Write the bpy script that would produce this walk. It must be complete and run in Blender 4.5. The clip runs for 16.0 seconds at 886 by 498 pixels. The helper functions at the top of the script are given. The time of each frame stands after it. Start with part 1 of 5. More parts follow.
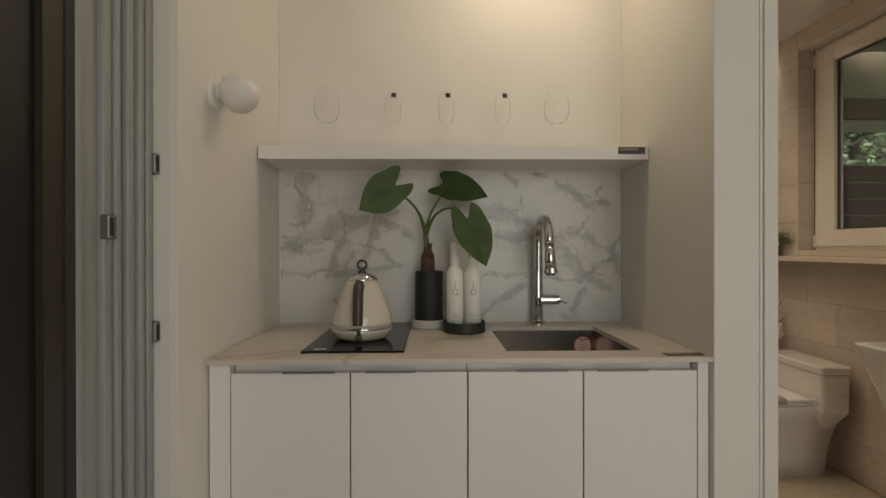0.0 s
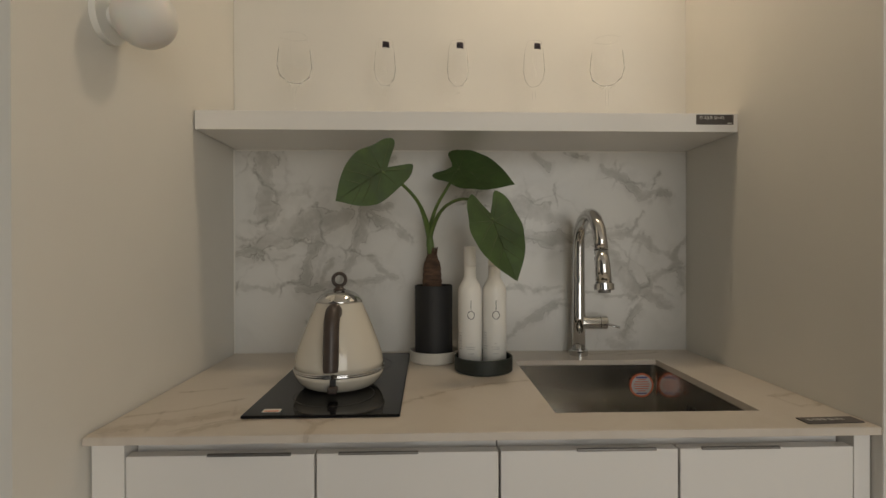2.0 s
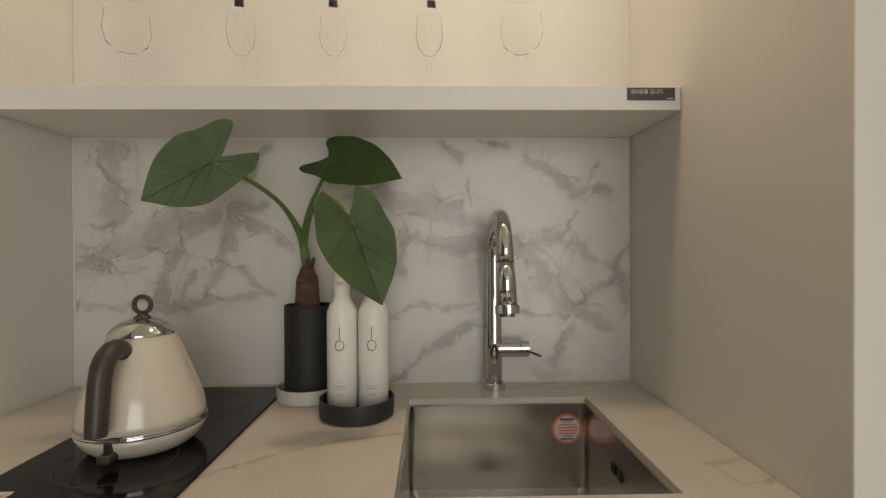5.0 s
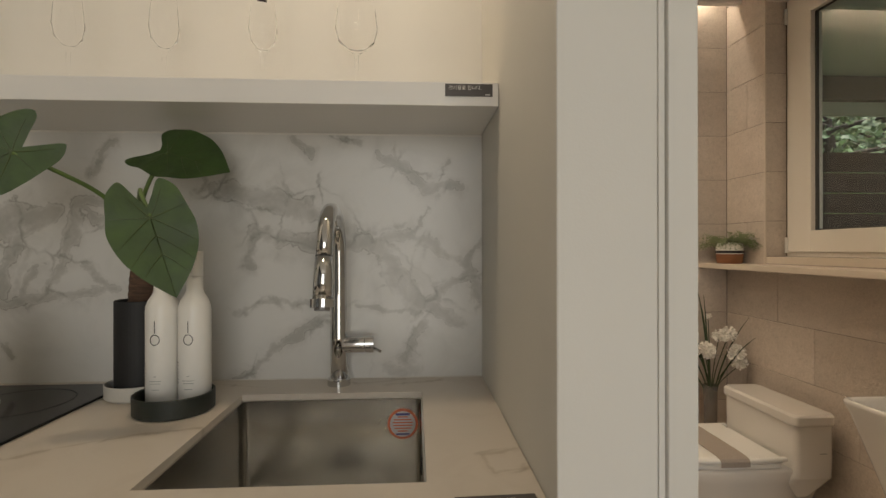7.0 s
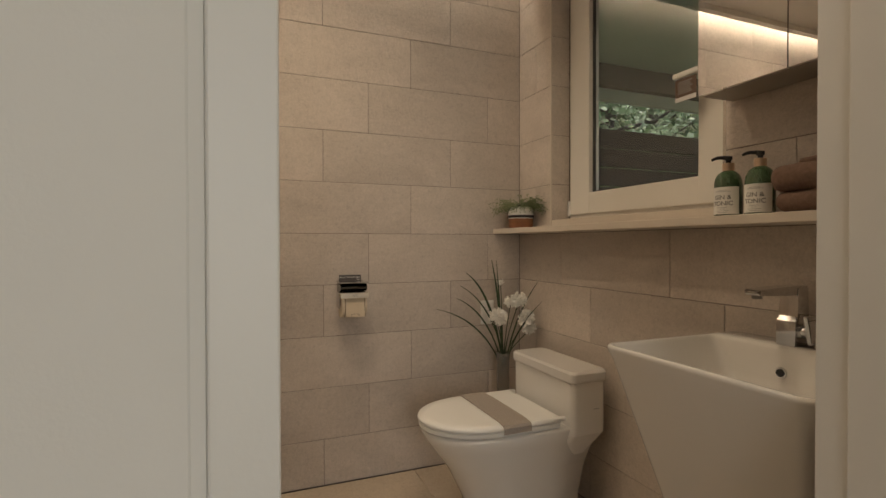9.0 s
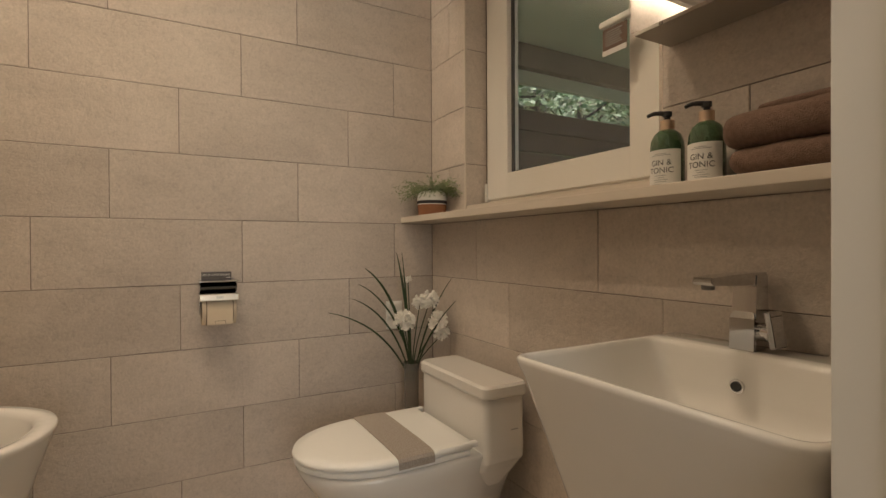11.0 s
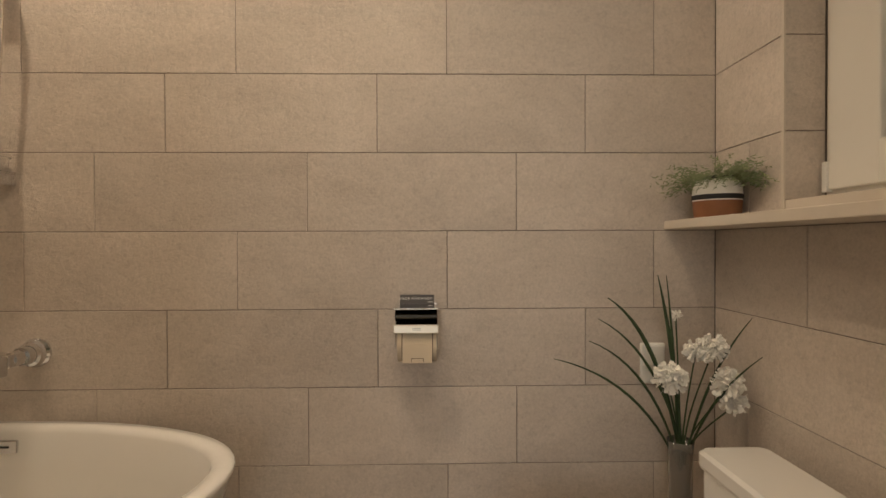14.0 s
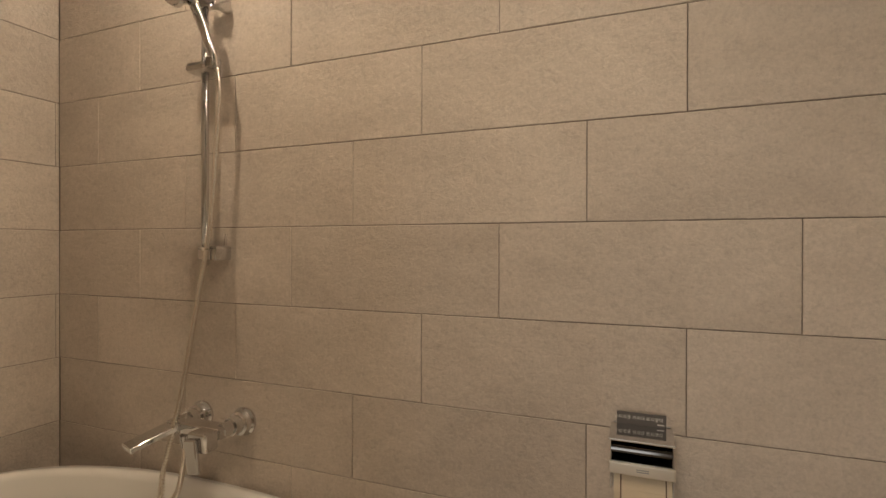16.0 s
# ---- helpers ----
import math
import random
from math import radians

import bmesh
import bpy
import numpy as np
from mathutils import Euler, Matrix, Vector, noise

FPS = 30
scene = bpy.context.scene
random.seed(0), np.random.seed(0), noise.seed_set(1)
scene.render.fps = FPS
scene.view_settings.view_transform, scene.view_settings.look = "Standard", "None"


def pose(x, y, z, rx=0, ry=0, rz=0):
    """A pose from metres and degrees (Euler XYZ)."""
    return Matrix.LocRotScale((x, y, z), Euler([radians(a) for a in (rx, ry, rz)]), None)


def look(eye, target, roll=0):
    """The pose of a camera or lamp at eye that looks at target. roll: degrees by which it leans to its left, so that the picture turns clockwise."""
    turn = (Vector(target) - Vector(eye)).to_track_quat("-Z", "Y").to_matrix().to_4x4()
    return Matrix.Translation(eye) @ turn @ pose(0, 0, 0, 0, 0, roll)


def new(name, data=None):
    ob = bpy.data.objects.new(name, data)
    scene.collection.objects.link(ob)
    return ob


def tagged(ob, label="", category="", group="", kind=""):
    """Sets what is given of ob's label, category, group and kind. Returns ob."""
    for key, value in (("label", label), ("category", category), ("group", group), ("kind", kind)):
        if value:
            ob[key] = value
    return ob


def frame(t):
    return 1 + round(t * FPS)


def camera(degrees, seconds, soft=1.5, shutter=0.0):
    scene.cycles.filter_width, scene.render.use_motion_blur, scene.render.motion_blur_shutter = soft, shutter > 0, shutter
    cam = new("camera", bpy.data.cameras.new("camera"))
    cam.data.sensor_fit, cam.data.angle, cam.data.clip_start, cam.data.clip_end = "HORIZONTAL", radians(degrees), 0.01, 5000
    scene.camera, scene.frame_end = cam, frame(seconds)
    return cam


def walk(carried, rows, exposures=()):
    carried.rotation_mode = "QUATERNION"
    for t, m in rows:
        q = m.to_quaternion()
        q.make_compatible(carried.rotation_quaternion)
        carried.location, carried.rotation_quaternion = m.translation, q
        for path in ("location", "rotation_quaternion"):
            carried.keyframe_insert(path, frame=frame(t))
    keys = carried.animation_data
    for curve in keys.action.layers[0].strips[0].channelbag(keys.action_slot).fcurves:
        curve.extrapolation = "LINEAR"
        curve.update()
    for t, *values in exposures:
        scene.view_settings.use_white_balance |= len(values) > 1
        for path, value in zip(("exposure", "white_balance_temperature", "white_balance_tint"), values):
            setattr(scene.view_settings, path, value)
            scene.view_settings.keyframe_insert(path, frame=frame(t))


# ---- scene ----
cam = camera(83.8, 16.0)
PATH = [
    (0, (0.027, -1.765, 1.165), (0.073, 0.234, 1.161), -0.1),
    (0.5, (0.002, -1.627, 1.168), (0.051, 0.372, 1.165), -0.1),
    (1, (-0.01, -1.51, 1.168), (0.046, 0.489, 1.168), -0.2),
    (1.5, (-0.011, -1.406, 1.171), (0.05, 0.594, 1.17), -0.2),
    (2, (0.003, -1.331, 1.18), (0.065, 0.668, 1.175), -0.1),
    (2.5, (0.023, -1.252, 1.171), (0.089, 0.747, 1.171), -0.2),
    (3, (0.048, -1.175, 1.175), (0.116, 0.824, 1.176), -0.2),
    (3.2, (0.059, -1.149, 1.175), (0.131, 0.849, 1.174), -0.2),
    (5.3, (0.298, -1.089, 1.206), (0.343, 0.91, 1.191), -0.3),
    (5.5, (0.318, -1.085, 1.201), (0.385, 0.914, 1.197), -0.2),
    (6, (0.394, -1.092, 1.206), (0.464, 0.907, 1.187), -0.3),
    (6.5, (0.474, -1.101, 1.194), (0.562, 0.897, 1.194), -0.1),
    (7, (0.558, -1.108, 1.186), (0.671, 0.888, 1.186), -0.1),
    (7.5, (0.647, -1.097, 1.166), (0.868, 0.89, 1.16), -0.0),
    (8, (0.714, -1.047, 1.119), (1.091, 0.917, 1.108), -0.0),
    (8.5, (0.783, -0.965, 1.069), (1.357, 0.951, 1.048), -0.2),
    (9, (0.844, -0.851, 1.043), (1.596, 1.003, 1.021), -0.1),
    (9.5, (0.908, -0.781, 1.022), (1.789, 1.015, 1.002), -0.2),
    (10, (0.981, -0.732, 1.012), (1.945, 1.02, 0.996), -0.3),
    (10.2, (1.017, -0.705, 1.005), (1.998, 1.038, 0.994), -0.3),
    (12.3, (1.286, -0.378, 0.988), (2.232, 1.384, 0.972), -0.2),
    (12.5, (1.315, -0.34, 0.992), (2.159, 1.473, 0.98), -0.3),
    (13, (1.324, -0.231, 1.009), (1.936, 1.673, 0.997), -0.2),
    (13.5, (1.332, -0.159, 1.032), (1.675, 1.812, 1.013), -0.3),
    (14, (1.323, -0.098, 1.05), (1.363, 1.901, 1.03), -0.2),
    (14.5, (1.311, -0.009, 1.085), (1.116, 1.981, 1.07), -0.1),
    (15, (1.304, 0.084, 1.145), (0.957, 2.053, 1.136), -0.1),
    (15.5, (1.278, 0.145, 1.214), (0.757, 2.076, 1.203), 0.0),
    (16, (1.267, 0.185, 1.254), (0.537, 2.047, 1.246), 0.1),
]
SKY = 0.14
EXPO = [(0, -0.36), (1.5, -0.28), (3, -0.13), (5.5, 0.12), (6.3, 0.08), (7, -0.07), (8.5, -0.22), (9, -0.28), (10, -0.06), (12.5, 0.06), (14.5, -0.02), (16, -0.12)]
P_NICHE, P_HALL, P_BATH, P_COVE = 3.8, 27, 4.6, 6.0
TY = 0.817                                 # middle line of the toilet
VX, VY = 1.975, 1.19                       # vase
BAS = [(1.665, -0.36, 0.13, 0.03, 0.79), (1.675, -0.35, 0.12, 0.03, 0.76), (1.78, -0.28, 0.05, 0.03, 0.4), (1.9, -0.2, -0.02, 0.03, 0.001)]
walk(cam, [(t, look(eye, target, roll)) for t, eye, target, roll in PATH], exposures=EXPO)

# ---- world, sun, lamps ----
world = bpy.data.worlds.new("sky")
scene.world = world
world.use_nodes = True
wn = world.node_tree
sky = wn.nodes.new("ShaderNodeTexSky")
sky.sky_type = "NISHITA"
sky.sun_disc = False
sky.sun_elevation, sky.sun_rotation = radians(50), radians(60)
wn.links.new(sky.outputs[0], wn.nodes["Background"].inputs[0])
wn.nodes["Background"].inputs[1].default_value = SKY
sun = new("sun", bpy.data.lights.new("sun", "SUN"))
sun.data.energy, sun.data.angle, sun.data.color = 4.0, radians(3), (1, 0.95, 0.86)
sun.matrix_world = look((6, 4, 9), (3, 4, 0))


def area(name, x, y, z, sx, sy, watts, colour, target=None, spread=180):
    la = bpy.data.lights.new(name, "AREA")
    la.shape, la.size, la.size_y, la.energy, la.color, la.spread = ("RECTANGLE" if sy else "DISK"), sx, sy or sx, watts, colour, radians(spread)
    ob = new(name, la)
    ob.matrix_world = look((x, y, z), target or (x, y + 1e-4, z - 1))
    return ob


WARM, SOFT, COOL = (1.0, 0.79, 0.56), (1.0, 0.86, 0.68), (1.0, 0.94, 0.85)
NICHE = (0.34, -0.31)
BATH = [(1.4, 0.1), (1.0, 0.62), (0.12, 0.88)]
area("niche_lamp", NICHE[0], NICHE[1], 2.385, 0.14, 0, P_NICHE, (1.0, 0.79, 0.55))
area("hall_daylight", 0.75, -3.28, 1.25, 1.4, 1.9, P_HALL, COOL, (0.75, 0, 1.2))
for x, y in BATH:
    area("bath_lamp", x, y, 2.385, 0.06, 0, P_BATH, WARM, spread=150)
area("cove_lamp", 0.75, 1.262, 2.485, 2.6, 0.03, P_COVE, SOFT)


# ---- helpers ----
PLACE = {}


def obj(name, bm, mat, parent=None, label="", smooth=False):
    me = bpy.data.meshes.new(name)
    bmesh.ops.recalc_face_normals(bm, faces=bm.faces)
    if smooth:
        for f in bm.faces:
            f.smooth = True
    bm.to_mesh(me)
    bm.free()
    me.materials.append(mat)
    ob = new(name, me)
    if parent:
        ob.parent = parent
        ob.matrix_parent_inverse = PLACE.get(parent.name, Matrix()).inverted()
    if label:
        ob["label"] = label
    return ob


def part(name, bm, mat, parent, label="", smooth=False):
    return obj(name, bm, mat, parent, label, smooth)


def thing(name, x, y, z, label, category, group=""):
    e = new(name)
    e.empty_display_size = 0.05
    e.location = (x, y, z)
    PLACE[e.name] = Matrix.Translation((x, y, z))
    return tagged(e, label, category, group)


def structure(name, bm, mat, label=""):
    return tagged(obj(name, bm, mat), label, kind="structure")


def box(x0, x1, y0, y1, z0, z1, bevel=0.0, seg=2, bm=None):
    tmp = bmesh.new()
    bmesh.ops.create_cube(tmp, size=1)
    for v in tmp.verts:
        v.co = ((x0 + x1) / 2 + v.co.x * (x1 - x0), (y0 + y1) / 2 + v.co.y * (y1 - y0), (z0 + z1) / 2 + v.co.z * (z1 - z0))
    if bevel:
        bmesh.ops.bevel(tmp, geom=list(tmp.edges), offset=bevel, segments=seg, profile=0.5, affect="EDGES")
    return join(bm, tmp)


def join(bm, tmp):
    if bm is None:
        return tmp
    me = bpy.data.meshes.new("tmp")
    tmp.to_mesh(me)
    tmp.free()
    bm.from_mesh(me)
    bpy.data.meshes.remove(me)
    return bm


def boxes(*rows):
    bm = bmesh.new()
    for r in rows:
        box(*r, bm=bm)
    return bm


def loft(sections, close_ends=(True, True), loop=True):
    """A skin over rings of equally many points."""
    bm = bmesh.new()
    rings = [[bm.verts.new(p) for p in s] for s in sections]
    n = len(rings[0])
    for a, b in zip(rings, rings[1:]):
        for i in range(n if loop else n - 1):
            j = (i + 1) % n
            bm.faces.new((a[i], a[j], b[j], b[i]))
    if close_ends[0]:
        bm.faces.new(rings[0][::-1])
    if close_ends[1]:
        bm.faces.new(rings[-1])
    return bm


def ring(cx, cy, z, r, seg=32):
    return [(cx + r * math.cos(2 * math.pi * i / seg), cy + r * math.sin(2 * math.pi * i / seg), z) for i in range(seg)]


def lathe(cx, cy, profile, seg=32, ends=(True, True)):
    return loft([ring(cx, cy, z, max(r, 1e-4), seg) for r, z in profile], ends)


def tube(points, radii, seg=12, steps=0):
    """A round bar along points; steps > 0 smooths the line first."""
    pts = [Vector(p) for p in points]
    rad = list(radii) if isinstance(radii, (list, tuple)) else [radii] * len(pts)
    if steps:
        fine, fr = [], []
        for i in range(len(pts) - 1):
            p0, p1, p2, p3 = pts[max(i - 1, 0)], pts[i], pts[i + 1], pts[min(i + 2, len(pts) - 1)]
            for k in range(steps):
                u = k / steps
                fine.append(0.5 * ((2 * p1) + (p2 - p0) * u + (2 * p0 - 5 * p1 + 4 * p2 - p3) * u * u + (3 * p1 - p0 - 3 * p2 + p3) * u ** 3))
                fr.append(rad[i] + (rad[i + 1] - rad[i]) * u)
        fine.append(pts[-1])
        fr.append(rad[-1])
        pts, rad = fine, fr
    side = None
    sections = []
    for i, p in enumerate(pts):
        d = (pts[min(i + 1, len(pts) - 1)] - pts[max(i - 1, 0)]).normalized()
        if side is None:
            side = d.orthogonal().normalized()
        side = (side - d * side.dot(d)).normalized()
        up = d.cross(side)
        sections.append([p + rad[i] * (side * math.cos(a) + up * math.sin(a)) for a in (2 * math.pi * k / seg for k in range(seg))])
    return loft(sections)


def disc_x(x0, x1, cy, cz, r, seg=28):
    return tube([(x0, cy, cz), (x1, cy, cz)], r, seg)


def disc_y(cx, y0, y1, cz, r, seg=28):
    return tube([(cx, y0, cz), (cx, y1, cz)], r, seg)


def rounded(x0, x1, y0, y1, r, z, n=6):
    pts = []
    for cx, cy, a0 in ((x1 - r, y1 - r, 0), (x0 + r, y1 - r, 90), (x0 + r, y0 + r, 180), (x1 - r, y0 + r, 270)):
        for k in range(n + 1):
            a = radians(a0 + 90 * k / n)
            pts.append((cx + r * math.cos(a), cy + r * math.sin(a), z))
    return pts


def words(name, text, size, m, mat, parent, align="CENTER"):
    cu = bpy.data.curves.new(name, "FONT")
    cu.body, cu.size, cu.align_x, cu.align_y, cu.extrude = text, size, align, "CENTER", 0.0002
    ob = bpy.data.objects.new(name, cu)
    scene.collection.objects.link(ob)
    me = bpy.data.meshes.new_from_object(ob.evaluated_get(bpy.context.evaluated_depsgraph_get()))
    bpy.data.objects.remove(ob)
    me.transform(m)
    me.materials.clear()
    me.materials.append(mat)
    w = new(name, me)
    w.parent = parent
    w.matrix_parent_inverse = PLACE.get(parent.name, Matrix()).inverted()
    return w


# ---- materials ----
def material(name, base, rough=0.5, metal=0.0, vary=0.0, scale=8.0, bump=0.0, bump_scale=80.0, rand=0.0, coat=0.0, second=None, stretch=(1, 1, 1), **extra):
    m = bpy.data.materials.new(name)
    m.use_nodes = True
    nt = m.node_tree
    b = nt.nodes["Principled BSDF"]
    b.inputs["Roughness"].default_value = rough
    b.inputs["Metallic"].default_value = metal
    b.inputs["Coat Weight"].default_value = coat
    for key, value in extra.items():
        b.inputs[key.replace("_", " ")].default_value = value
    geo = nt.nodes.new("ShaderNodeNewGeometry")
    mp = nt.nodes.new("ShaderNodeMapping")
    mp.inputs["Scale"].default_value = stretch
    nt.links.new(geo.outputs["Position"], mp.inputs["Vector"])
    colour = None
    if vary or second:
        no = nt.nodes.new("ShaderNodeTexNoise")
        no.inputs["Scale"].default_value, no.inputs["Detail"].default_value, no.inputs["Roughness"].default_value = scale, 6, 0.6
        nt.links.new(mp.outputs[0], no.inputs["Vector"])
        ramp = nt.nodes.new("ShaderNodeValToRGB")
        lo = second or tuple(c * (1 - vary) for c in base)
        hi = base if second else tuple(min(c * (1 + vary), 1) for c in base)
        ramp.color_ramp.elements[0].position, ramp.color_ramp.elements[0].color = 0.3, (*lo, 1)
        ramp.color_ramp.elements[1].position, ramp.color_ramp.elements[1].color = 0.7, (*hi, 1)
        nt.links.new(no.outputs["Fac"], ramp.inputs["Fac"])
        colour = ramp.outputs[0]
        ro = nt.nodes.new("ShaderNodeMapRange")
        ro.inputs["To Min"].default_value, ro.inputs["To Max"].default_value = max(rough - 0.06, 0.02), min(rough + 0.06, 1)
        nt.links.new(no.outputs["Fac"], ro.inputs["Value"])
        nt.links.new(ro.outputs[0], b.inputs["Roughness"])
    if rand:
        info = nt.nodes.new("ShaderNodeObjectInfo")
        mr = nt.nodes.new("ShaderNodeMapRange")
        mr.inputs["To Min"].default_value, mr.inputs["To Max"].default_value = 1 - rand, 1 + rand
        nt.links.new(info.outputs["Random"], mr.inputs["Value"])
        hsv = nt.nodes.new("ShaderNodeHueSaturation")
        nt.links.new(mr.outputs[0], hsv.inputs["Value"])
        if colour:
            nt.links.new(colour, hsv.inputs["Color"])
        else:
            hsv.inputs["Color"].default_value = (*base, 1)
        colour = hsv.outputs[0]
    if colour:
        nt.links.new(colour, b.inputs["Base Color"])
    else:
        b.inputs["Base Color"].default_value = (*base, 1)
    if bump:
        nb = nt.nodes.new("ShaderNodeTexNoise")
        nb.inputs["Scale"].default_value, nb.inputs["Detail"].default_value = bump_scale, 4
        nt.links.new(mp.outputs[0], nb.inputs["Vector"])
        bp = nt.nodes.new("ShaderNodeBump")
        bp.inputs["Strength"].default_value, bp.inputs["Distance"].default_value = bump, 0.003
        nt.links.new(nb.outputs["Fac"], bp.inputs["Height"])
        nt.links.new(bp.outputs[0], b.inputs["Normal"])
    return m


def segment_group():
    """Distance from P to the stretch A-B, in units of W."""
    g = bpy.data.node_groups.new("stretch_distance", "ShaderNodeTree")
    for key, kind in (("P", "NodeSocketVector"), ("A", "NodeSocketVector"), ("B", "NodeSocketVector"), ("W", "NodeSocketFloat")):
        g.interface.new_socket(name=key, in_out="INPUT", socket_type=kind)
    g.interface.new_socket(name="D", in_out="OUTPUT", socket_type="NodeSocketFloat")
    gi, go = g.nodes.new("NodeGroupInput"), g.nodes.new("NodeGroupOutput")

    def vec(op, a, b=None):
        n = g.nodes.new("ShaderNodeVectorMath")
        n.operation = op
        g.links.new(a, n.inputs[0])
        if b is not None:
            g.links.new(b, n.inputs[1])
        return n

    d = vec("SUBTRACT", gi.outputs["P"], gi.outputs["A"]).outputs[0]
    e = vec("SUBTRACT", gi.outputs["B"], gi.outputs["A"]).outputs[0]
    h = g.nodes.new("ShaderNodeMath")
    h.operation, h.use_clamp = "DIVIDE", True
    g.links.new(vec("DOT_PRODUCT", d, e).outputs["Value"], h.inputs[0])
    g.links.new(vec("DOT_PRODUCT", e, e).outputs["Value"], h.inputs[1])
    sc = vec("SCALE", e)
    g.links.new(h.outputs[0], sc.inputs["Scale"])
    w = g.nodes.new("ShaderNodeMath")
    w.operation = "DIVIDE"
    g.links.new(vec("LENGTH", vec("SUBTRACT", d, sc.outputs[0]).outputs[0]).outputs["Value"], w.inputs[0])
    g.links.new(gi.outputs["W"], w.inputs[1])
    g.links.new(w.outputs[0], go.inputs["D"])
    return g


STRETCH = segment_group()


def marble(name, ground, grey, dark, veins, flat, rough, strength=1.0, warp=0.075):
    """Polished stone: clouded bands with ragged dark edges along given vein lines."""
    m = bpy.data.materials.new(name)
    m.use_nodes = True
    nt = m.node_tree
    b = nt.nodes["Principled BSDF"]
    b.inputs["Roughness"].default_value = rough
    geo = nt.nodes.new("ShaderNodeNewGeometry")

    def noise_tex(s, detail, vector, distort=0.0):
        n = nt.nodes.new("ShaderNodeTexNoise")
        n.inputs["Scale"].default_value, n.inputs["Detail"].default_value, n.inputs["Distortion"].default_value = s, detail, distort
        n.inputs["Roughness"].default_value = 0.6
        nt.links.new(vector, n.inputs["Vector"])
        return n

    def ranged(value, a, c, lo, hi, smooth=False):
        r = nt.nodes.new("ShaderNodeMapRange")
        r.interpolation_type = "SMOOTHSTEP" if smooth else "LINEAR"
        for key, v in (("From Min", a), ("From Max", c), ("To Min", lo), ("To Max", hi)):
            r.inputs[key].default_value = v
        nt.links.new(value, r.inputs["Value"])
        return r.outputs[0]

    def math_node(op, a, c):
        q = nt.nodes.new("ShaderNodeMath")
        q.operation = op
        for k, v in enumerate((a, c)):
            if isinstance(v, float):
                q.inputs[k].default_value = v
            else:
                nt.links.new(v, q.inputs[k])
        return q.outputs[0]

    half = nt.nodes.new("ShaderNodeVectorMath")
    half.operation, half.inputs[1].default_value = "SUBTRACT", (0.5, 0.5, 0.5)
    nt.links.new(noise_tex(13.0, 6, geo.outputs["Position"]).outputs["Color"], half.inputs[0])
    push = nt.nodes.new("ShaderNodeVectorMath")
    push.operation = "MULTIPLY_ADD"
    push.inputs[1].default_value = tuple(warp * k for k in flat)
    nt.links.new(half.outputs[0], push.inputs[0])
    plane = nt.nodes.new("ShaderNodeVectorMath")
    plane.operation, plane.inputs[1].default_value = "MULTIPLY", flat
    nt.links.new(geo.outputs["Position"], plane.inputs[0])
    nt.links.new(plane.outputs[0], push.inputs[2])
    near = None
    for width, line in veins:
        for p, q in zip(line, line[1:]):
            g = nt.nodes.new("ShaderNodeGroup")
            g.node_tree = STRETCH
            nt.links.new(push.outputs[0], g.inputs["P"])
            ends = [(v[0], 0, v[1]) if flat[2] else (v[0], v[1], 0) for v in (p, q)]
            g.inputs["A"].default_value, g.inputs["B"].default_value, g.inputs["W"].default_value = ends[0], ends[1], width
            near = g.outputs[0] if near is None else math_node("MINIMUM", near, g.outputs[0])
    cloud = noise_tex(9.0, 7, geo.outputs["Position"], 0.8).outputs["Fac"]
    patch = noise_tex(26.0, 4, geo.outputs["Position"], 0.5).outputs["Fac"]
    near = math_node("ADD", near, ranged(patch, 0.3, 0.7, -0.55, 0.55))
    band = math_node("MULTIPLY", ranged(near, 0.2, 1.3, 0.95 * strength, 0.0, True), ranged(cloud, 0.36, 0.6, 0.4, 1.0))
    rim = ranged(math_node("ABSOLUTE", math_node("SUBTRACT", near, 0.95), 0.0), 0.0, 0.17, 0.8 * strength, 0.0)
    rim = math_node("MULTIPLY", rim, ranged(cloud, 0.44, 0.58, 0.0, 1.0))
    halo = math_node("MULTIPLY", ranged(near, 0.8, 3.6, 0.42 * strength, 0.0, True), ranged(cloud, 0.4, 0.62, 0.0, 1.0))
    haze = ranged(cloud, 0.5, 0.78, 0.0, 0.25)
    cells = nt.nodes.new("ShaderNodeTexVoronoi")
    cells.feature = "DISTANCE_TO_EDGE"
    cells.inputs["Scale"].default_value = 9.0
    nt.links.new(push.outputs[0], cells.inputs["Vector"])
    hair = math_node("MULTIPLY", ranged(cells.outputs["Distance"], 0.0, 0.045, 0.75 * strength, 0.0), ranged(near, 0.6, 4.0, 1.0, 0.0, True))
    hair = math_node("MULTIPLY", hair, ranged(patch, 0.42, 0.58, 0.1, 1.0))
    last = None
    for fac, tone in ((haze, grey), (halo, grey), (band, grey), (hair, dark), (rim, dark)):
        mx = nt.nodes.new("ShaderNodeMixRGB")
        nt.links.new(fac, mx.inputs[0])
        if last:
            nt.links.new(last, mx.inputs[1])
        else:
            mx.inputs[1].default_value = (*ground, 1)
        mx.inputs[2].default_value = (*tone, 1)
        last = mx.outputs[0]
    nt.links.new(last, b.inputs["Base Color"])
    return m


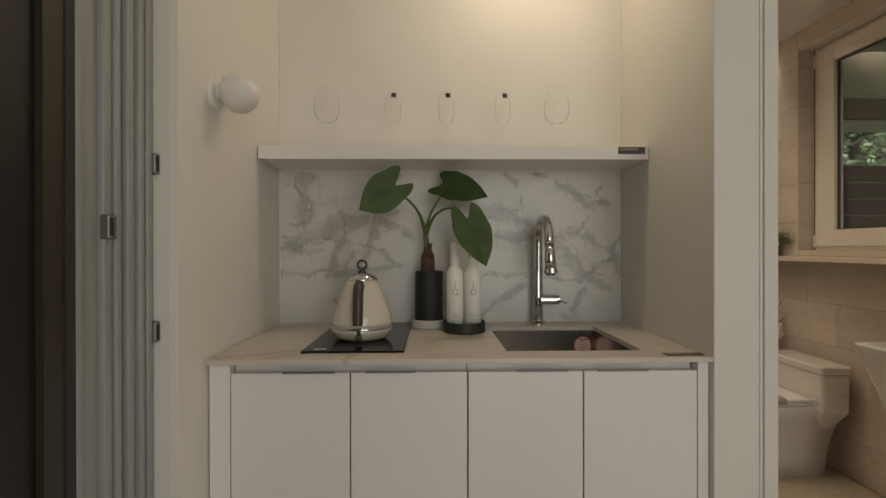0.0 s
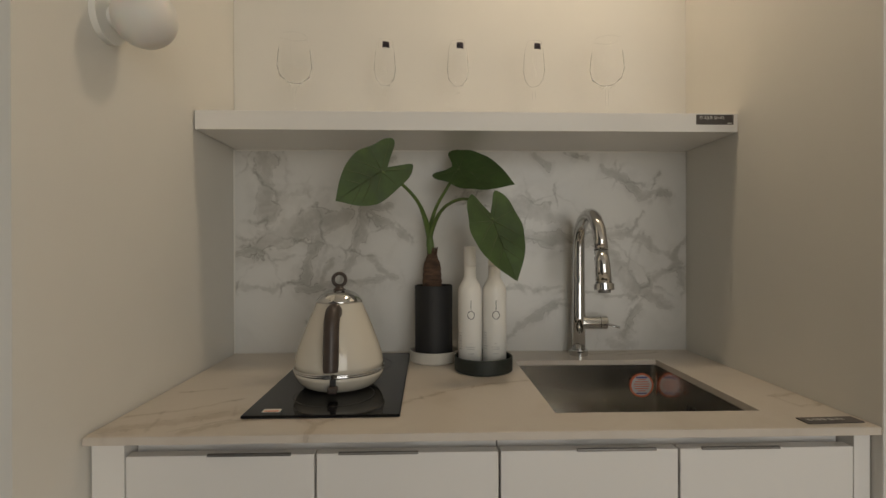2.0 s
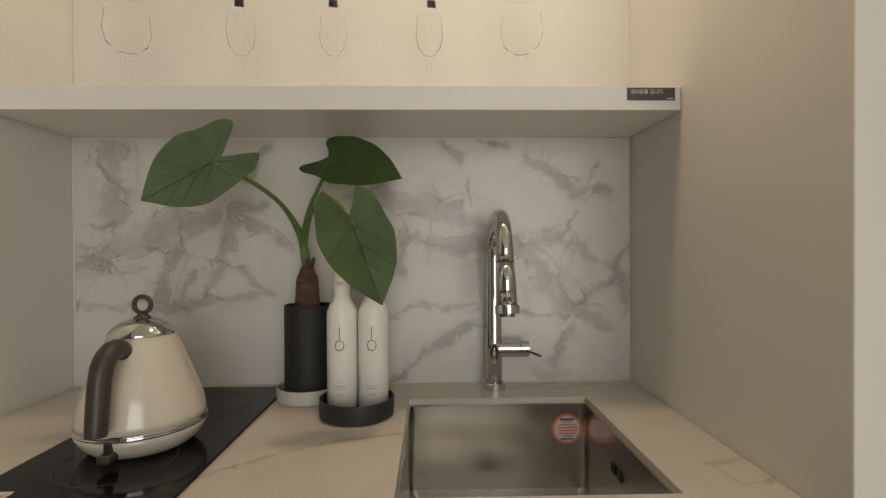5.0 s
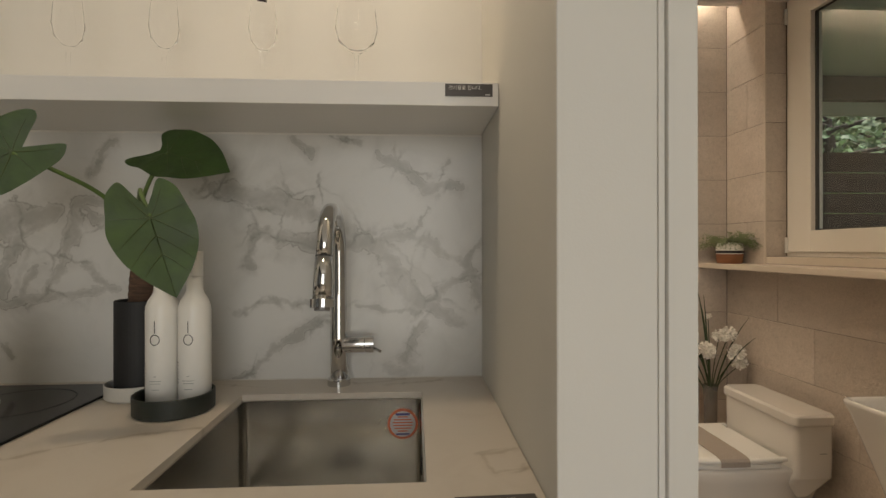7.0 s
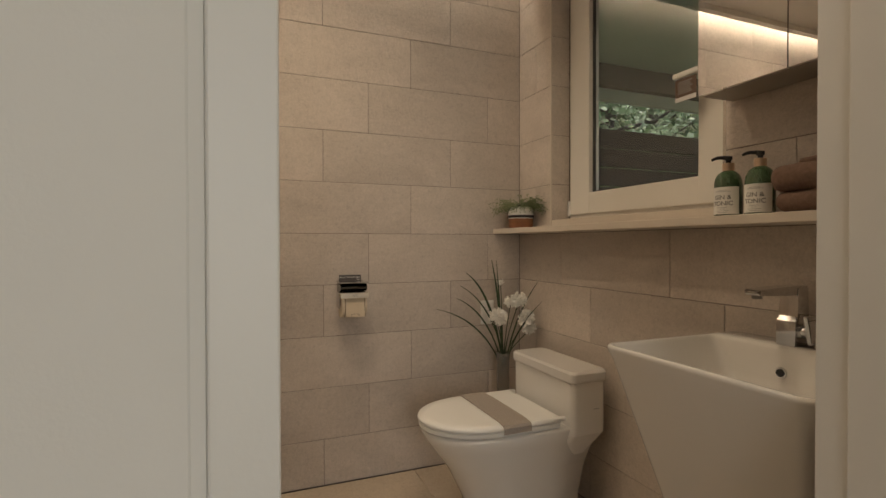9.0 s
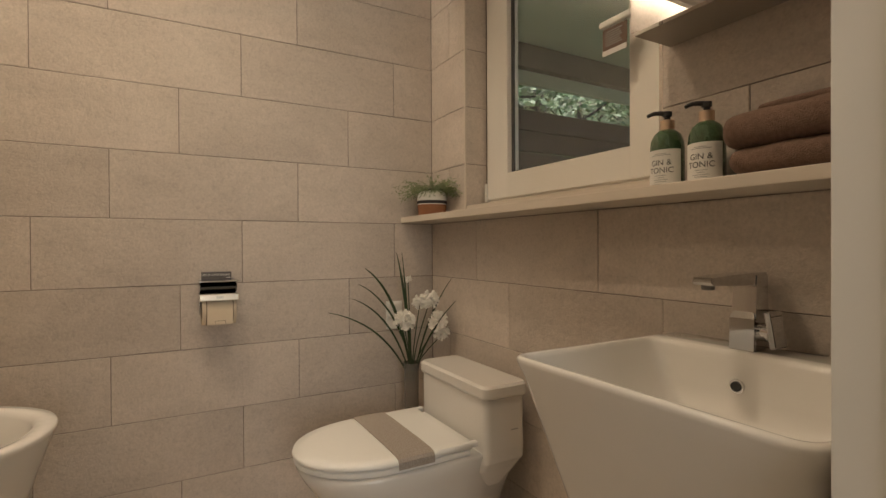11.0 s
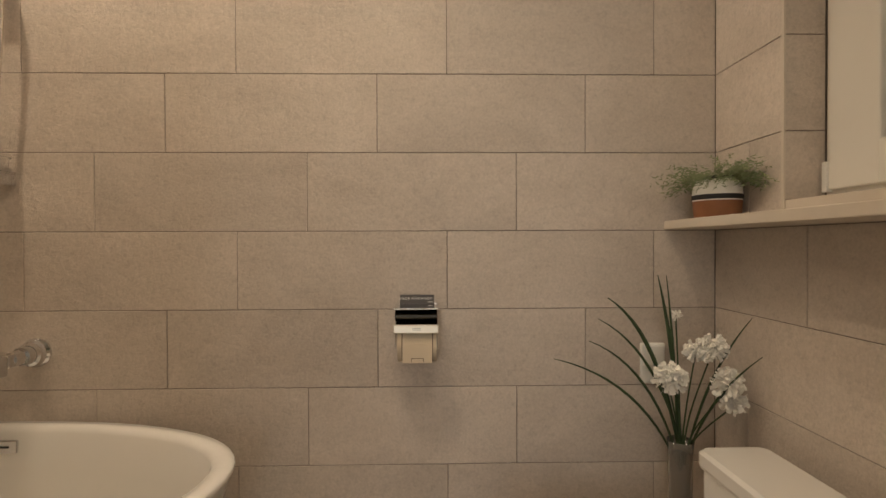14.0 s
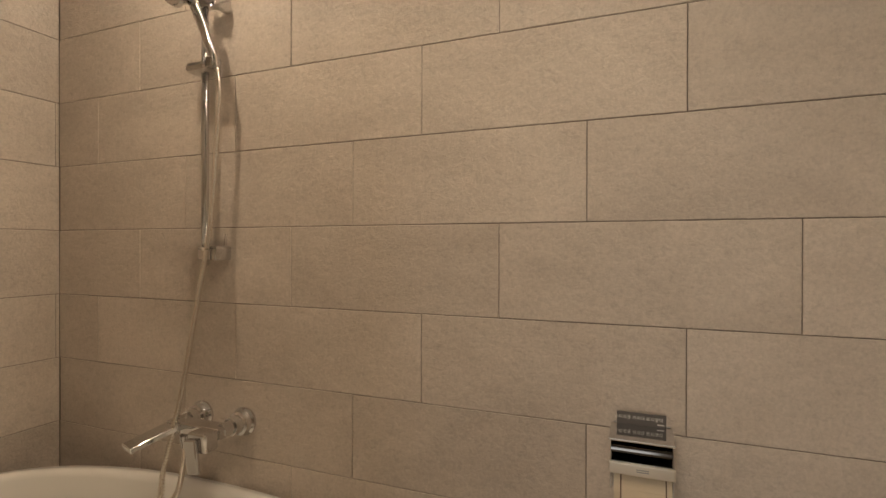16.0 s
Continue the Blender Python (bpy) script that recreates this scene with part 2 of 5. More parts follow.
def tile_stone(name, base, dark, rough, bump, grain):
    """Ceramic with cloudy stone grain that starts anew on each tile and runs along some, across others."""
    m = bpy.data.materials.new(name)
    m.use_nodes = True
    nt = m.node_tree
    b = nt.nodes["Principled BSDF"]
    info = nt.nodes.new("ShaderNodeObjectInfo")
    tc = nt.nodes.new("ShaderNodeTexCoord")
    comb = nt.nodes.new("ShaderNodeCombineXYZ")
    k = nt.nodes.new("ShaderNodeMath")
    k.operation, k.inputs[1].default_value = "MULTIPLY", 57.0
    nt.links.new(info.outputs["Random"], k.inputs[0])
    for i in range(3):
        nt.links.new(k.outputs[0], comb.inputs[i])

    def shifted(scale):
        off = nt.nodes.new("ShaderNodeVectorMath")
        off.operation, off.inputs[1].default_value = "MULTIPLY_ADD", scale
        nt.links.new(tc.outputs["Object"], off.inputs[0])
        nt.links.new(comb.outputs[0], off.inputs[2])
        return off.outputs[0]

    def noise_tex(vector, scale, detail, roughness=0.55, distort=0.0):
        n = nt.nodes.new("ShaderNodeTexNoise")
        for key, v in (("Scale", scale), ("Detail", detail), ("Roughness", roughness), ("Distortion", distort)):
            n.inputs[key].default_value = v
        nt.links.new(vector, n.inputs["Vector"])
        return n.outputs["Fac"]

    def ranged(value, a, c, lo, hi):
        r = nt.nodes.new("ShaderNodeMapRange")
        for key, v in (("From Min", a), ("From Max", c), ("To Min", lo), ("To Max", hi)):
            r.inputs[key].default_value = v
        nt.links.new(value, r.inputs["Value"])
        return r.outputs[0]

    def mix(kind, fac, a, c):
        x = nt.nodes.new("ShaderNodeMixRGB")
        x.blend_type = kind
        for slot, v in zip(x.inputs, (fac, a, c)):
            if isinstance(v, (float, tuple)):
                slot.default_value = v
            else:
                nt.links.new(v, slot)
        return x.outputs[0]

    plain = shifted((1, 1, 1))
    cloud = noise_tex(shifted(grain), 3.0, 8, 0.6, 0.6)
    along = noise_tex(shifted((3.5, 8.0, 17.0)), 2.2, 7, 0.65, 0.9)
    across = noise_tex(shifted((24.0, 8.0, 4.0)), 2.2, 7, 0.65, 0.9)
    pick = ranged(info.outputs["Random"], 0.6, 0.7, 0.0, 1.0)
    streak = mix("MIX", pick, along, across)
    fine = noise_tex(plain, 150.0, 4, 0.65)
    pits = noise_tex(plain, 55.0, 5, 0.7, 0.4)
    ramp = nt.nodes.new("ShaderNodeValToRGB")
    ramp.color_ramp.elements[0].position, ramp.color_ramp.elements[0].color = 0.28, (*dark, 1)
    ramp.color_ramp.elements[1].position, ramp.color_ramp.elements[1].color = 0.64, (*base, 1)
    nt.links.new(cloud, ramp.inputs["Fac"])
    tone = mix("MULTIPLY", 1.0, ramp.outputs[0], ranged(streak, 0.36, 0.6, 0.975, 1.012))
    tone = mix("MULTIPLY", 1.0, tone, ranged(fine, 0.3, 0.7, 0.9, 1.09))
    tone = mix("MULTIPLY", 1.0, tone, ranged(pits, 0.26, 0.5, 0.85, 1.0))
    hsv = nt.nodes.new("ShaderNodeHueSaturation")
    nt.links.new(ranged(info.outputs["Random"], 0, 1, 0.93, 1.05), hsv.inputs["Value"])
    nt.links.new(tone, hsv.inputs["Color"])
    nt.links.new(hsv.outputs[0], b.inputs["Base Color"])
    nt.links.new(ranged(pits, 0.3, 0.6, rough + 0.08, rough - 0.04), b.inputs["Roughness"])
    height = mix("ADD", 1.0, ranged(pits, 0.25, 0.7, 0.0, 0.9), ranged(streak, 0.3, 0.7, 0.0, 0.1))
    bp = nt.nodes.new("ShaderNodeBump")
    bp.inputs["Strength"].default_value, bp.inputs["Distance"].default_value = bump, 0.0025
    nt.links.new(height, bp.inputs["Height"])
    nt.links.new(bp.outputs[0], b.inputs["Normal"])
    return m


def emitter(name, colour, power):
    m = bpy.data.materials.new(name)
    m.use_nodes = True
    b = m.node_tree.nodes["Principled BSDF"]
    b.inputs["Base Color"].default_value = (*colour, 1)
    b.inputs["Emission Color"].default_value = (*colour, 1)
    b.inputs["Emission Strength"].default_value = power
    return m


def glass(name, colour=(1, 1, 1), rough=0.0, ior=1.45):
    return material(name, colour, rough, 0, Transmission_Weight=1.0, IOR=ior)


# vein lines of the stone: half width, points
VEINS_TAP_SIDE = [
    (0.026, [(0.119, 1.316), (0.248, 1.298), (0.329, 1.266)]),
    (0.016, [(0.329, 1.266), (0.39, 1.237), (0.475, 1.204), (0.528, 1.212)]),
    (0.018, [(0.208, 1.217), (0.281, 1.209), (0.362, 1.198), (0.467, 1.206)]),
    (0.009, [(0.236, 1.235), (0.198, 1.154)]),
    (0.017, [(0.479, 1.199), (0.501, 1.138)]),
    (0.024, [(0.501, 1.138), (0.56, 1.069)]),
    (0.015, [(0.56, 1.069), (0.621, 1.045), (0.653, 1.023)]),
    (0.01, [(0.532, 1.215), (0.605, 1.196)]),
    (0.013, [(0.605, 1.196), (0.671, 1.154), (0.695, 1.081)]),
]
VEINS_CORNER = [
    (0.007, [(0.665, 1.162), (0.704, 1.204)]),
    (0.011, [(0.564, 1.061), (0.629, 1.097), (0.687, 1.131)]),
    (0.008, [(0.572, 1.016), (0.528, 0.939)]),
    (0.012, [(0.491, 0.921), (0.53, 0.913)]),
    (0.009, [(0.167, 0.896), (0.248, 0.966), (0.374, 1.034)]),
    (0.006, [(0.155, 1.049), (0.281, 1.075), (0.37, 1.068)]),
    (0.006, [(0.426, 1.055), (0.568, 1.042)]),
    (0.012, [(0.487, 1.397), (0.528, 1.365), (0.582, 1.324)]),
    (0.007, [(0.582, 1.324), (0.653, 1.319)]),
    (0.006, [(0.289, 1.433), (0.333, 1.393)]),
    (0.009, [(0.382, 1.431), (0.443, 1.424)]),
    (0.003, [(0.345, 1.352), (0.354, 1.284)]),
    (0.003, [(0.54, 1.219), (0.588, 1.284)]),
    (0.003, [(0.605, 1.336), (0.637, 1.385)]),
]
VEINS_HOB_SIDE = [
    (0.011, [(-0.534, 1.162), (-0.442, 1.179)]),
    (0.032, [(-0.434, 1.188), (-0.355, 1.238), (-0.293, 1.263)]),
    (0.026, [(-0.43, 1.413), (-0.422, 1.263)]),
    (0.022, [(-0.343, 1.218), (-0.226, 1.263)]),
    (0.009, [(-0.534, 1.084), (-0.426, 1.07), (-0.33, 1.093)]),
    (0.015, [(-0.326, 1.097), (-0.303, 1.184), (-0.23, 1.247)]),
    (0.011, [(-0.343, 1.068), (-0.201, 1.089), (-0.085, 1.097)]),
    (0.009, [(-0.284, 1.072), (-0.243, 1.151)]),
    (0.008, [(-0.224, 1.089), (-0.194, 1.172)]),
    (0.016, [(-0.194, 1.172), (-0.168, 1.276)]),
    (0.01, [(-0.168, 1.276), (-0.097, 1.297)]),
    (0.008, [(-0.176, 1.276), (-0.043, 1.205)]),
    (0.007, [(-0.151, 1.155), (-0.093, 1.097)]),
    (0.006, [(-0.135, 1.355), (-0.085, 1.422)]),
    (0.004, [(-0.322, 0.989), (-0.297, 0.96)]),
]
VEINS_TOP = [
    (0.0035, [(-0.05, -0.445), (0.044, -0.364), (0.13, -0.32), (0.216, -0.297)]),
    (0.004, [(-0.5, -0.5), (-0.421, -0.47), (-0.344, -0.405)]),
    (0.013, [(-0.49, -0.555), (-0.4, -0.52), (-0.31, -0.47)]),
    (0.009, [(-0.37, -0.57), (-0.3, -0.52)]),
    (0.005, [(-0.205, -0.51), (-0.178, -0.545), (-0.15, -0.512)]),
    (0.005, [(-0.178, -0.545), (-0.18, -0.59)]),
    (0.003, [(0.12, -0.03), (0.25, -0.07)]),
    (0.006, [(0.43, -0.05), (0.53, -0.015)]),
    (0.005, [(0.5, -0.06), (0.61, -0.03)]),
    (0.004, [(0.705, -0.41), (0.655, -0.43), (0.66, -0.48), (0.705, -0.465)]),
    (0.003, [(-0.47, -0.36), (-0.4, -0.33)]),
]

M_WALL = material("wallpaper", (0.74, 0.72, 0.67), 0.75, vary=0.02, scale=3, bump=0.06, bump_scale=420)
M_CEIL = material("ceiling_paint", (0.78, 0.76, 0.72), 0.85, vary=0.02, scale=2)
M_FRAME = material("frame_film", (0.72, 0.70, 0.65), 0.42, vary=0.015, scale=4, bump=0.05, bump_scale=200)
M_CAB = material("cabinet_lacquer", (0.8, 0.78, 0.745), 0.38, vary=0.012, scale=3, bump=0.03, bump_scale=60)
M_DARKGAP = material("dark_gap", (0.03, 0.03, 0.03), 0.8)
M_SPLASH = marble("veined_marble", (0.655, 0.645, 0.615), (0.4, 0.39, 0.36), (0.25, 0.242, 0.215), VEINS_TAP_SIDE + VEINS_CORNER + VEINS_HOB_SIDE, (1, 0, 1), 0.32)
M_TOP = marble("worktop_stone", (0.63, 0.57, 0.495), (0.44, 0.37, 0.29), (0.28, 0.225, 0.165), VEINS_TOP, (1, 1, 0), 0.36, 0.9, 0.035)
M_CHROME = material("chrome", (0.66, 0.66, 0.66), 0.06, 1.0)
M_STEEL = material("satin_steel", (0.6, 0.58, 0.55), 0.18, 1.0)
M_BRUSHED = material("brushed_steel", (0.7, 0.68, 0.64), 0.17, 1.0, vary=0.02, scale=90, stretch=(1, 1, 0.01), bump=0.05, bump_scale=420)
M_HOSE = material("hose_steel", (0.86, 0.82, 0.76), 0.24, 1.0)
M_SATIN = material("satin_nickel", (0.7, 0.64, 0.55), 0.3, 1.0)
# chrome of the paper holder's front, its dark reflection put into the base colour
M_DARKREFLECT = material("chrome_dark_reflection", (0.12, 0.115, 0.11), 0.08, 1.0)
M_PULL = material("anodised_pull", (0.23, 0.22, 0.21), 0.42, 0.8)
M_HOB = material("black_glass", (0.006, 0.006, 0.007), 0.07, Specular_IOR_Level=0.2)
M_CREAM = material("cream_enamel", (0.62, 0.575, 0.485), 0.16, coat=0.5, vary=0.01, scale=5)
M_BROWN = material("brown_plastic", (0.055, 0.04, 0.033), 0.42, vary=0.08, scale=40, bump=0.05, bump_scale=300)
M_BLACK = material("matt_black", (0.016, 0.016, 0.017), 0.62, vary=0.1, scale=30, bump=0.05, bump_scale=200)
M_SOIL = material("soil", (0.04, 0.028, 0.02), 0.95, vary=0.4, scale=120, bump=0.8, bump_scale=180)
M_CERAM = material("pale_ceramic", (0.6, 0.58, 0.53), 0.6, vary=0.03, scale=30, bump=0.1, bump_scale=150)
M_TRAY = material("dark_green_tray", (0.022, 0.027, 0.022), 0.5, vary=0.1, scale=40)
M_BOTTLE = material("white_bottle", (0.84, 0.82, 0.77), 0.32, vary=0.01, scale=6)
M_INK = material("ink", (0.05, 0.05, 0.05), 0.6)
M_GREYINK = material("grey_ink", (0.3, 0.3, 0.29), 0.6)
M_LEAF = material("green_leaf", (0.042, 0.078, 0.018), 0.5, vary=0.3, scale=22, bump=0.25, bump_scale=70)
M_VEIN = material("leaf_vein", (0.062, 0.088, 0.028), 0.5)
M_STALK = material("green_stalk", (0.11, 0.17, 0.045), 0.4, vary=0.2, scale=30)
M_CORM = material("brown_corm", (0.16, 0.09, 0.055), 0.85, second=(0.05, 0.03, 0.02), scale=30, stretch=(1, 1, 6), bump=1.0, bump_scale=60)
M_GLASS = material("clear_glass", (1, 1, 1), 0.0, coat=0.15, Transmission_Weight=1.0, IOR=1.03)
M_PANE = glass("window_glass", (0.93, 0.95, 0.94), 0.0, 1.42)
M_GREENGLASS = material("green_glass", (0.075, 0.14, 0.065), 0.05, vary=0.05, scale=10, coat=0.6, Transmission_Weight=0.4)
M_STICK = material("purple_sticker", (0.025, 0.015, 0.025), 0.5)
M_SIGN = material("grey_sign", (0.075, 0.065, 0.06), 0.45, vary=0.05, scale=20)
M_SIGNTEXT = material("sign_text", (0.7, 0.68, 0.64), 0.6)
M_WHITE = material("white_plastic", (0.78, 0.77, 0.73), 0.35)
M_OPAL = material("opal_globe", (0.72, 0.71, 0.67), 0.42, vary=0.01, scale=5, Subsurface_Weight=0.1)
M_ALU = material("painted_aluminium", (0.3, 0.31, 0.3), 0.32, 0.0, vary=0.03, scale=6, bump=0.04, bump_scale=100)
M_DARKWALL = material("dark_panel", (0.008, 0.007, 0.006), 0.5, vary=0.15, scale=5)
M_BRONZE = material("bronze_trim", (0.04, 0.033, 0.022), 0.5, 0.3, vary=0.1, scale=20)
M_ORANGE = material("orange_sticker", (0.75, 0.2, 0.1), 0.5)
M_BLUE = material("blue_sticker", (0.09, 0.1, 0.32), 0.5)
M_PALE = material("pale_sticker", (0.72, 0.7, 0.72), 0.5)
M_TILE = tile_stone("greige_wall_tile", (0.61, 0.535, 0.463), (0.5, 0.436, 0.374), 0.5, 0.75, (1.0, 1.6, 1.7))
M_FLOORTILE = tile_stone("beige_floor_tile", (0.5, 0.42, 0.32), (0.38, 0.31, 0.24), 0.42, 0.2, (1.0, 5.0, 1.0))
M_GROUT = material("grout", (0.2, 0.17, 0.145), 0.9, vary=0.1, scale=60)
M_PORC = material("white_porcelain", (0.71, 0.685, 0.64), 0.12, coat=0.35, vary=0.008, scale=3)
M_SHELF = material("cream_shelf", (0.6, 0.535, 0.45), 0.45, vary=0.03, scale=10)
M_VINYL = material("white_vinyl", (0.74, 0.71, 0.65), 0.35, vary=0.015, scale=5)
M_RUBBER = material("rubber_seal", (0.06, 0.06, 0.055), 0.6)
M_MIRROR = material("mirror", (0.9, 0.9, 0.9), 0.015, 1.0)
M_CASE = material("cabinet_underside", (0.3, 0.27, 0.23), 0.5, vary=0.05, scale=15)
M_TOWEL = material("brown_towel", (0.17, 0.105, 0.075), 1.0, vary=0.2, scale=120, bump=1.0, bump_scale=420)
M_GOLD = material("brushed_gold", (0.72, 0.55, 0.4), 0.3, 1.0)
M_LABEL = material("paper_label", (0.72, 0.7, 0.65), 0.55, vary=0.02, scale=20)
M_TERRA = material("terracotta", (0.28, 0.115, 0.05), 0.6, vary=0.12, scale=25, bump=0.1, bump_scale=90)
M_SPRIG = material("pale_sprig", (0.24, 0.27, 0.13), 0.6, second=(0.13, 0.17, 0.07), scale=40)
M_BLADE = material("grass_blade", (0.035, 0.065, 0.024), 0.45, vary=0.3, scale=30)
M_PETAL = material("white_petal", (0.9, 0.87, 0.8), 0.8, vary=0.03, scale=60)
M_CLOTH = material("woven_band", (0.46, 0.405, 0.35), 0.95, second=(0.3, 0.255, 0.215), scale=260, bump=0.9, bump_scale=500)
M_PAPER = material("toilet_paper", (0.66, 0.56, 0.42), 0.9, vary=0.03, scale=30)
M_CARD = material("brown_card", (0.12, 0.075, 0.05), 0.6, vary=0.05, scale=20)
M_SLAT = material("dark_fence_board", (0.045, 0.032, 0.027), 0.65, vary=0.25, scale=8, stretch=(0.2, 1, 3), rand=0.2)
M_EAVE = material("grey_green_eave", (0.76, 0.8, 0.72), 0.7, vary=0.06, scale=4)
M_BEAM = material("dark_beam", (0.17, 0.145, 0.12), 0.7, vary=0.1, scale=6)
M_SOFFIT = material("brown_soffit", (0.4, 0.35, 0.29), 0.7, vary=0.08, scale=5)
M_GROUND = material("soil_ground", (0.1, 0.1, 0.05), 0.95, second=(0.05, 0.07, 0.025), scale=1.5, bump=0.5, bump_scale=6)
M_BARK = material("bark", (0.12, 0.1, 0.08), 0.9, vary=0.3, scale=12, bump=0.8, bump_scale=30)
M_CROWN = material("tree_leaf", (0.24, 0.4, 0.12), 0.5, second=(0.1, 0.17, 0.05), scale=3.0)
M_FLOOR = material("hall_floor", (0.42, 0.34, 0.25), 0.45, vary=0.12, scale=4, stretch=(0.3, 3, 1))
M_LAMP = emitter("lamp_glow", (1.0, 0.85, 0.65), 6)

# ---- the structure ----
TOP = 2.4
NY, WX, LX = 1.308, 2.135, -0.62          # tiled faces of the bathroom: far wall, window wall, bath end
structure("floor", boxes((-0.9, 2.45, -3.3, -0.37, -0.12, 0.0)), M_FLOOR, "pale wood-look hall floor")
structure("wall_kitchen_back", boxes((-0.511, 0.7093, 0.0, 0.191, 0, TOP + 0.12)), M_WALL, "cream papered wall behind the shelf")
structure("wall_kitchen_left", boxes((-0.66, -0.512, -0.7035, 0.191, 0, TOP + 0.12)), M_WALL, "cream papered niche cheek")
structure("wall_partition", boxes((0.7095, 0.821, -0.587, 0.191, 0, TOP + 0.12, 0.002), (0.8205, 0.8272, -0.5895, -0.374, 0, TOP), (0.827, 0.8279, -0.588, -0.374, 0, TOP)), M_WALL, "cream papered wall between kitchenette and bathroom")
structure("wall_hall_north", boxes((1.68, 2.45, -0.58, -0.38, 0, TOP + 0.12), (0.8285, 1.68, -0.58, -0.38, 2.14, TOP + 0.12)), M_WALL, "papered wall beside the bathroom door")
structure("wall_hall_east", boxes((2.45, 2.6, -3.3, -0.38, -0.1, TOP + 0.12)), M_WALL, "papered hall wall")
structure("wall_hall_south", boxes((-0.9, 0.05, -3.45, -3.3, -0.1, TOP + 0.12), (1.45, 2.6, -3.45, -3.3, -0.1, TOP + 0.12), (0.05, 1.45, -3.45, -3.3, 2.2, TOP + 0.12), (0.05, 1.45, -3.45, -3.3, -0.1, 0.3)), M_WALL, "papered hall wall")
structure("wall_entrance", boxes((-0.9, -0.575, -3.3, -1.0015, 0, TOP + 0.12)), M_DARKWALL, "almost black entrance panel")
structure("trim_bronze", boxes((-0.66, -0.563, -1.001, -0.9572, 0, TOP)), M_BRONZE, "dark bronze upright trim beside the sliding door")
structure("trim_black", boxes((-0.66, -0.5605, -0.957, -0.9365, 0, TOP)), M_DARKGAP, "black gap beside the sliding door")
structure("wall_entrance_return", boxes((-0.9, -0.66, -1.0015, 0.191, 0, TOP + 0.12)), M_DARKWALL, "dark wall behind the sliding door")
structure("ceiling_hall", boxes((-0.9, 2.6, -3.45, -0.38, TOP, TOP + 0.12), (-0.66, 0.821, -0.38, 0.191, TOP, TOP + 0.12)), M_CEIL, "white painted ceiling")
structure("ceiling_bath", boxes((-0.8, 2.35, -0.38, 1.225, TOP + 0.002, TOP + 0.022), (-0.8, 2.35, 1.19, 1.225, TOP - 0.03, TOP + 0.002), (-0.8, 2.35, -0.38, 1.5, 2.53, 2.65), (-0.8, 2.35, 1.205, 1.225, TOP + 0.022, 2.53)), M_CEIL, "white ceiling with a light cove")
structure("wall_bath_north", boxes((-0.8, 2.35, NY + 0.003, 1.5, -0.1, 2.65)), M_GROUT, "bathroom wall under greige tiles")
structure("wall_bath_west", boxes((-0.8, LX - 0.003, 0.191, NY + 0.003, -0.1, 2.65)), M_GROUT, "bathroom wall under greige tiles")
structure("wall_bath_south", boxes((LX - 0.003, 0.826, 0.1915, 0.196, 0, TOP), (0.8215, 0.826, -0.37, 0.1915, 0, TOP), (1.68, WX, -0.3795, -0.372, 0, TOP)), M_GROUT, "bathroom wall under greige tiles")
WY0, WY1, WZ0, WZ1 = 0.168, 1.034, 1.118, 2.305
structure("wall_bath_east", boxes((WX + 0.003, 2.35, -0.38, WY0, -0.1, 2.65), (WX + 0.003, 2.35, WY1, NY + 0.003, -0.1, 2.65), (WX + 0.003, 2.35, WY0, WY1, -0.1, WZ0), (WX + 0.003, 2.35, WY0, WY1, WZ1, 2.65)), M_GROUT, "bathroom window wall under greige tiles")
structure("floor_bath", boxes((-0.8, 2.35, -0.37, 1.5, -0.12, -0.006)), M_GROUT, "bathroom floor under beige tiles")
structure("ground", boxes((-200, 200, -200, 200, -0.6, -0.5)), M_GROUND, "leafy ground outside")

# door frame of the bathroom
df = tagged(thing("door_1", 0.864, -0.48, 0, "off-white open doorway frame of the bathroom", "door frame"), kind="structure")
part("jamb", box(0.828, 0.861, -0.596, -0.46, 0, 2.1, 0.0015), M_FRAME, df)
part("jamb", box(1.64, 1.676, -0.596, -0.418, 0, 2.1, 0.0015), M_FRAME, df)
part("head", box(0.828, 1.676, -0.596, -0.373, 2.1, 2.14, 0.0015), M_FRAME, df)
part("rebate", box(0.828, 0.8575, -0.46, -0.373, 0, 2.1, 0.001), M_FRAME, df)
part("rebate", box(1.6445, 1.676, -0.418, -0.373, 0, 2.1, 0.001), M_FRAME, df)
part("threshold", box(0.858, 1.646, -0.5, -0.37, -0.004, 0.012, 0.002), M_SHELF, df)


# ---- the kitchenette ----
def sliding_door():
    d = thing("sliding_door", -0.56, -0.83, 0, "stacked pale grey aluminium sliding door panels pushed open", "sliding door")
    for y0, y1, x in ((-0.936, -0.836, -0.56), (-0.832, -0.765, -0.56), (-0.763, -0.7065, -0.556)):
        leaf = part("panel", box(-0.64, x - 0.012, y0, y1, 0.01, 2.36, 0.002), M_ALU, d)
        part("stile", box(x - 0.014, x, y0, y0 + 0.016, 0.01, 2.36, 0.003), M_ALU, leaf)
        part("stile", box(x - 0.014, x, y1 - 0.03, y1 - 0.012, 0.01, 2.36, 0.003), M_ALU, leaf)
        part("lip", box(x - 0.014, x - 0.005, y1 - 0.008, y1, 0.01, 2.36, 0.002), M_ALU, leaf)
    for y, z in ((-0.866, 1.204), (-0.718, 1.343), (-0.718, 0.99)):
        c = part("catch", boxes((-0.566, -0.548, y - 0.004, y + 0.018, z - 0.022, z + 0.022, 0.003)), M_PULL, d, "grey metal catch")
        part("slot", boxes((-0.549, -0.5465, y - 0.002, y + 0.006, z - 0.016, z + 0.016)), M_DARKGAP, c, "black slot")
    part("edge_trim", box(-0.64, -0.528, -0.7058, -0.7038, 0, 2.4), M_FRAME, d)


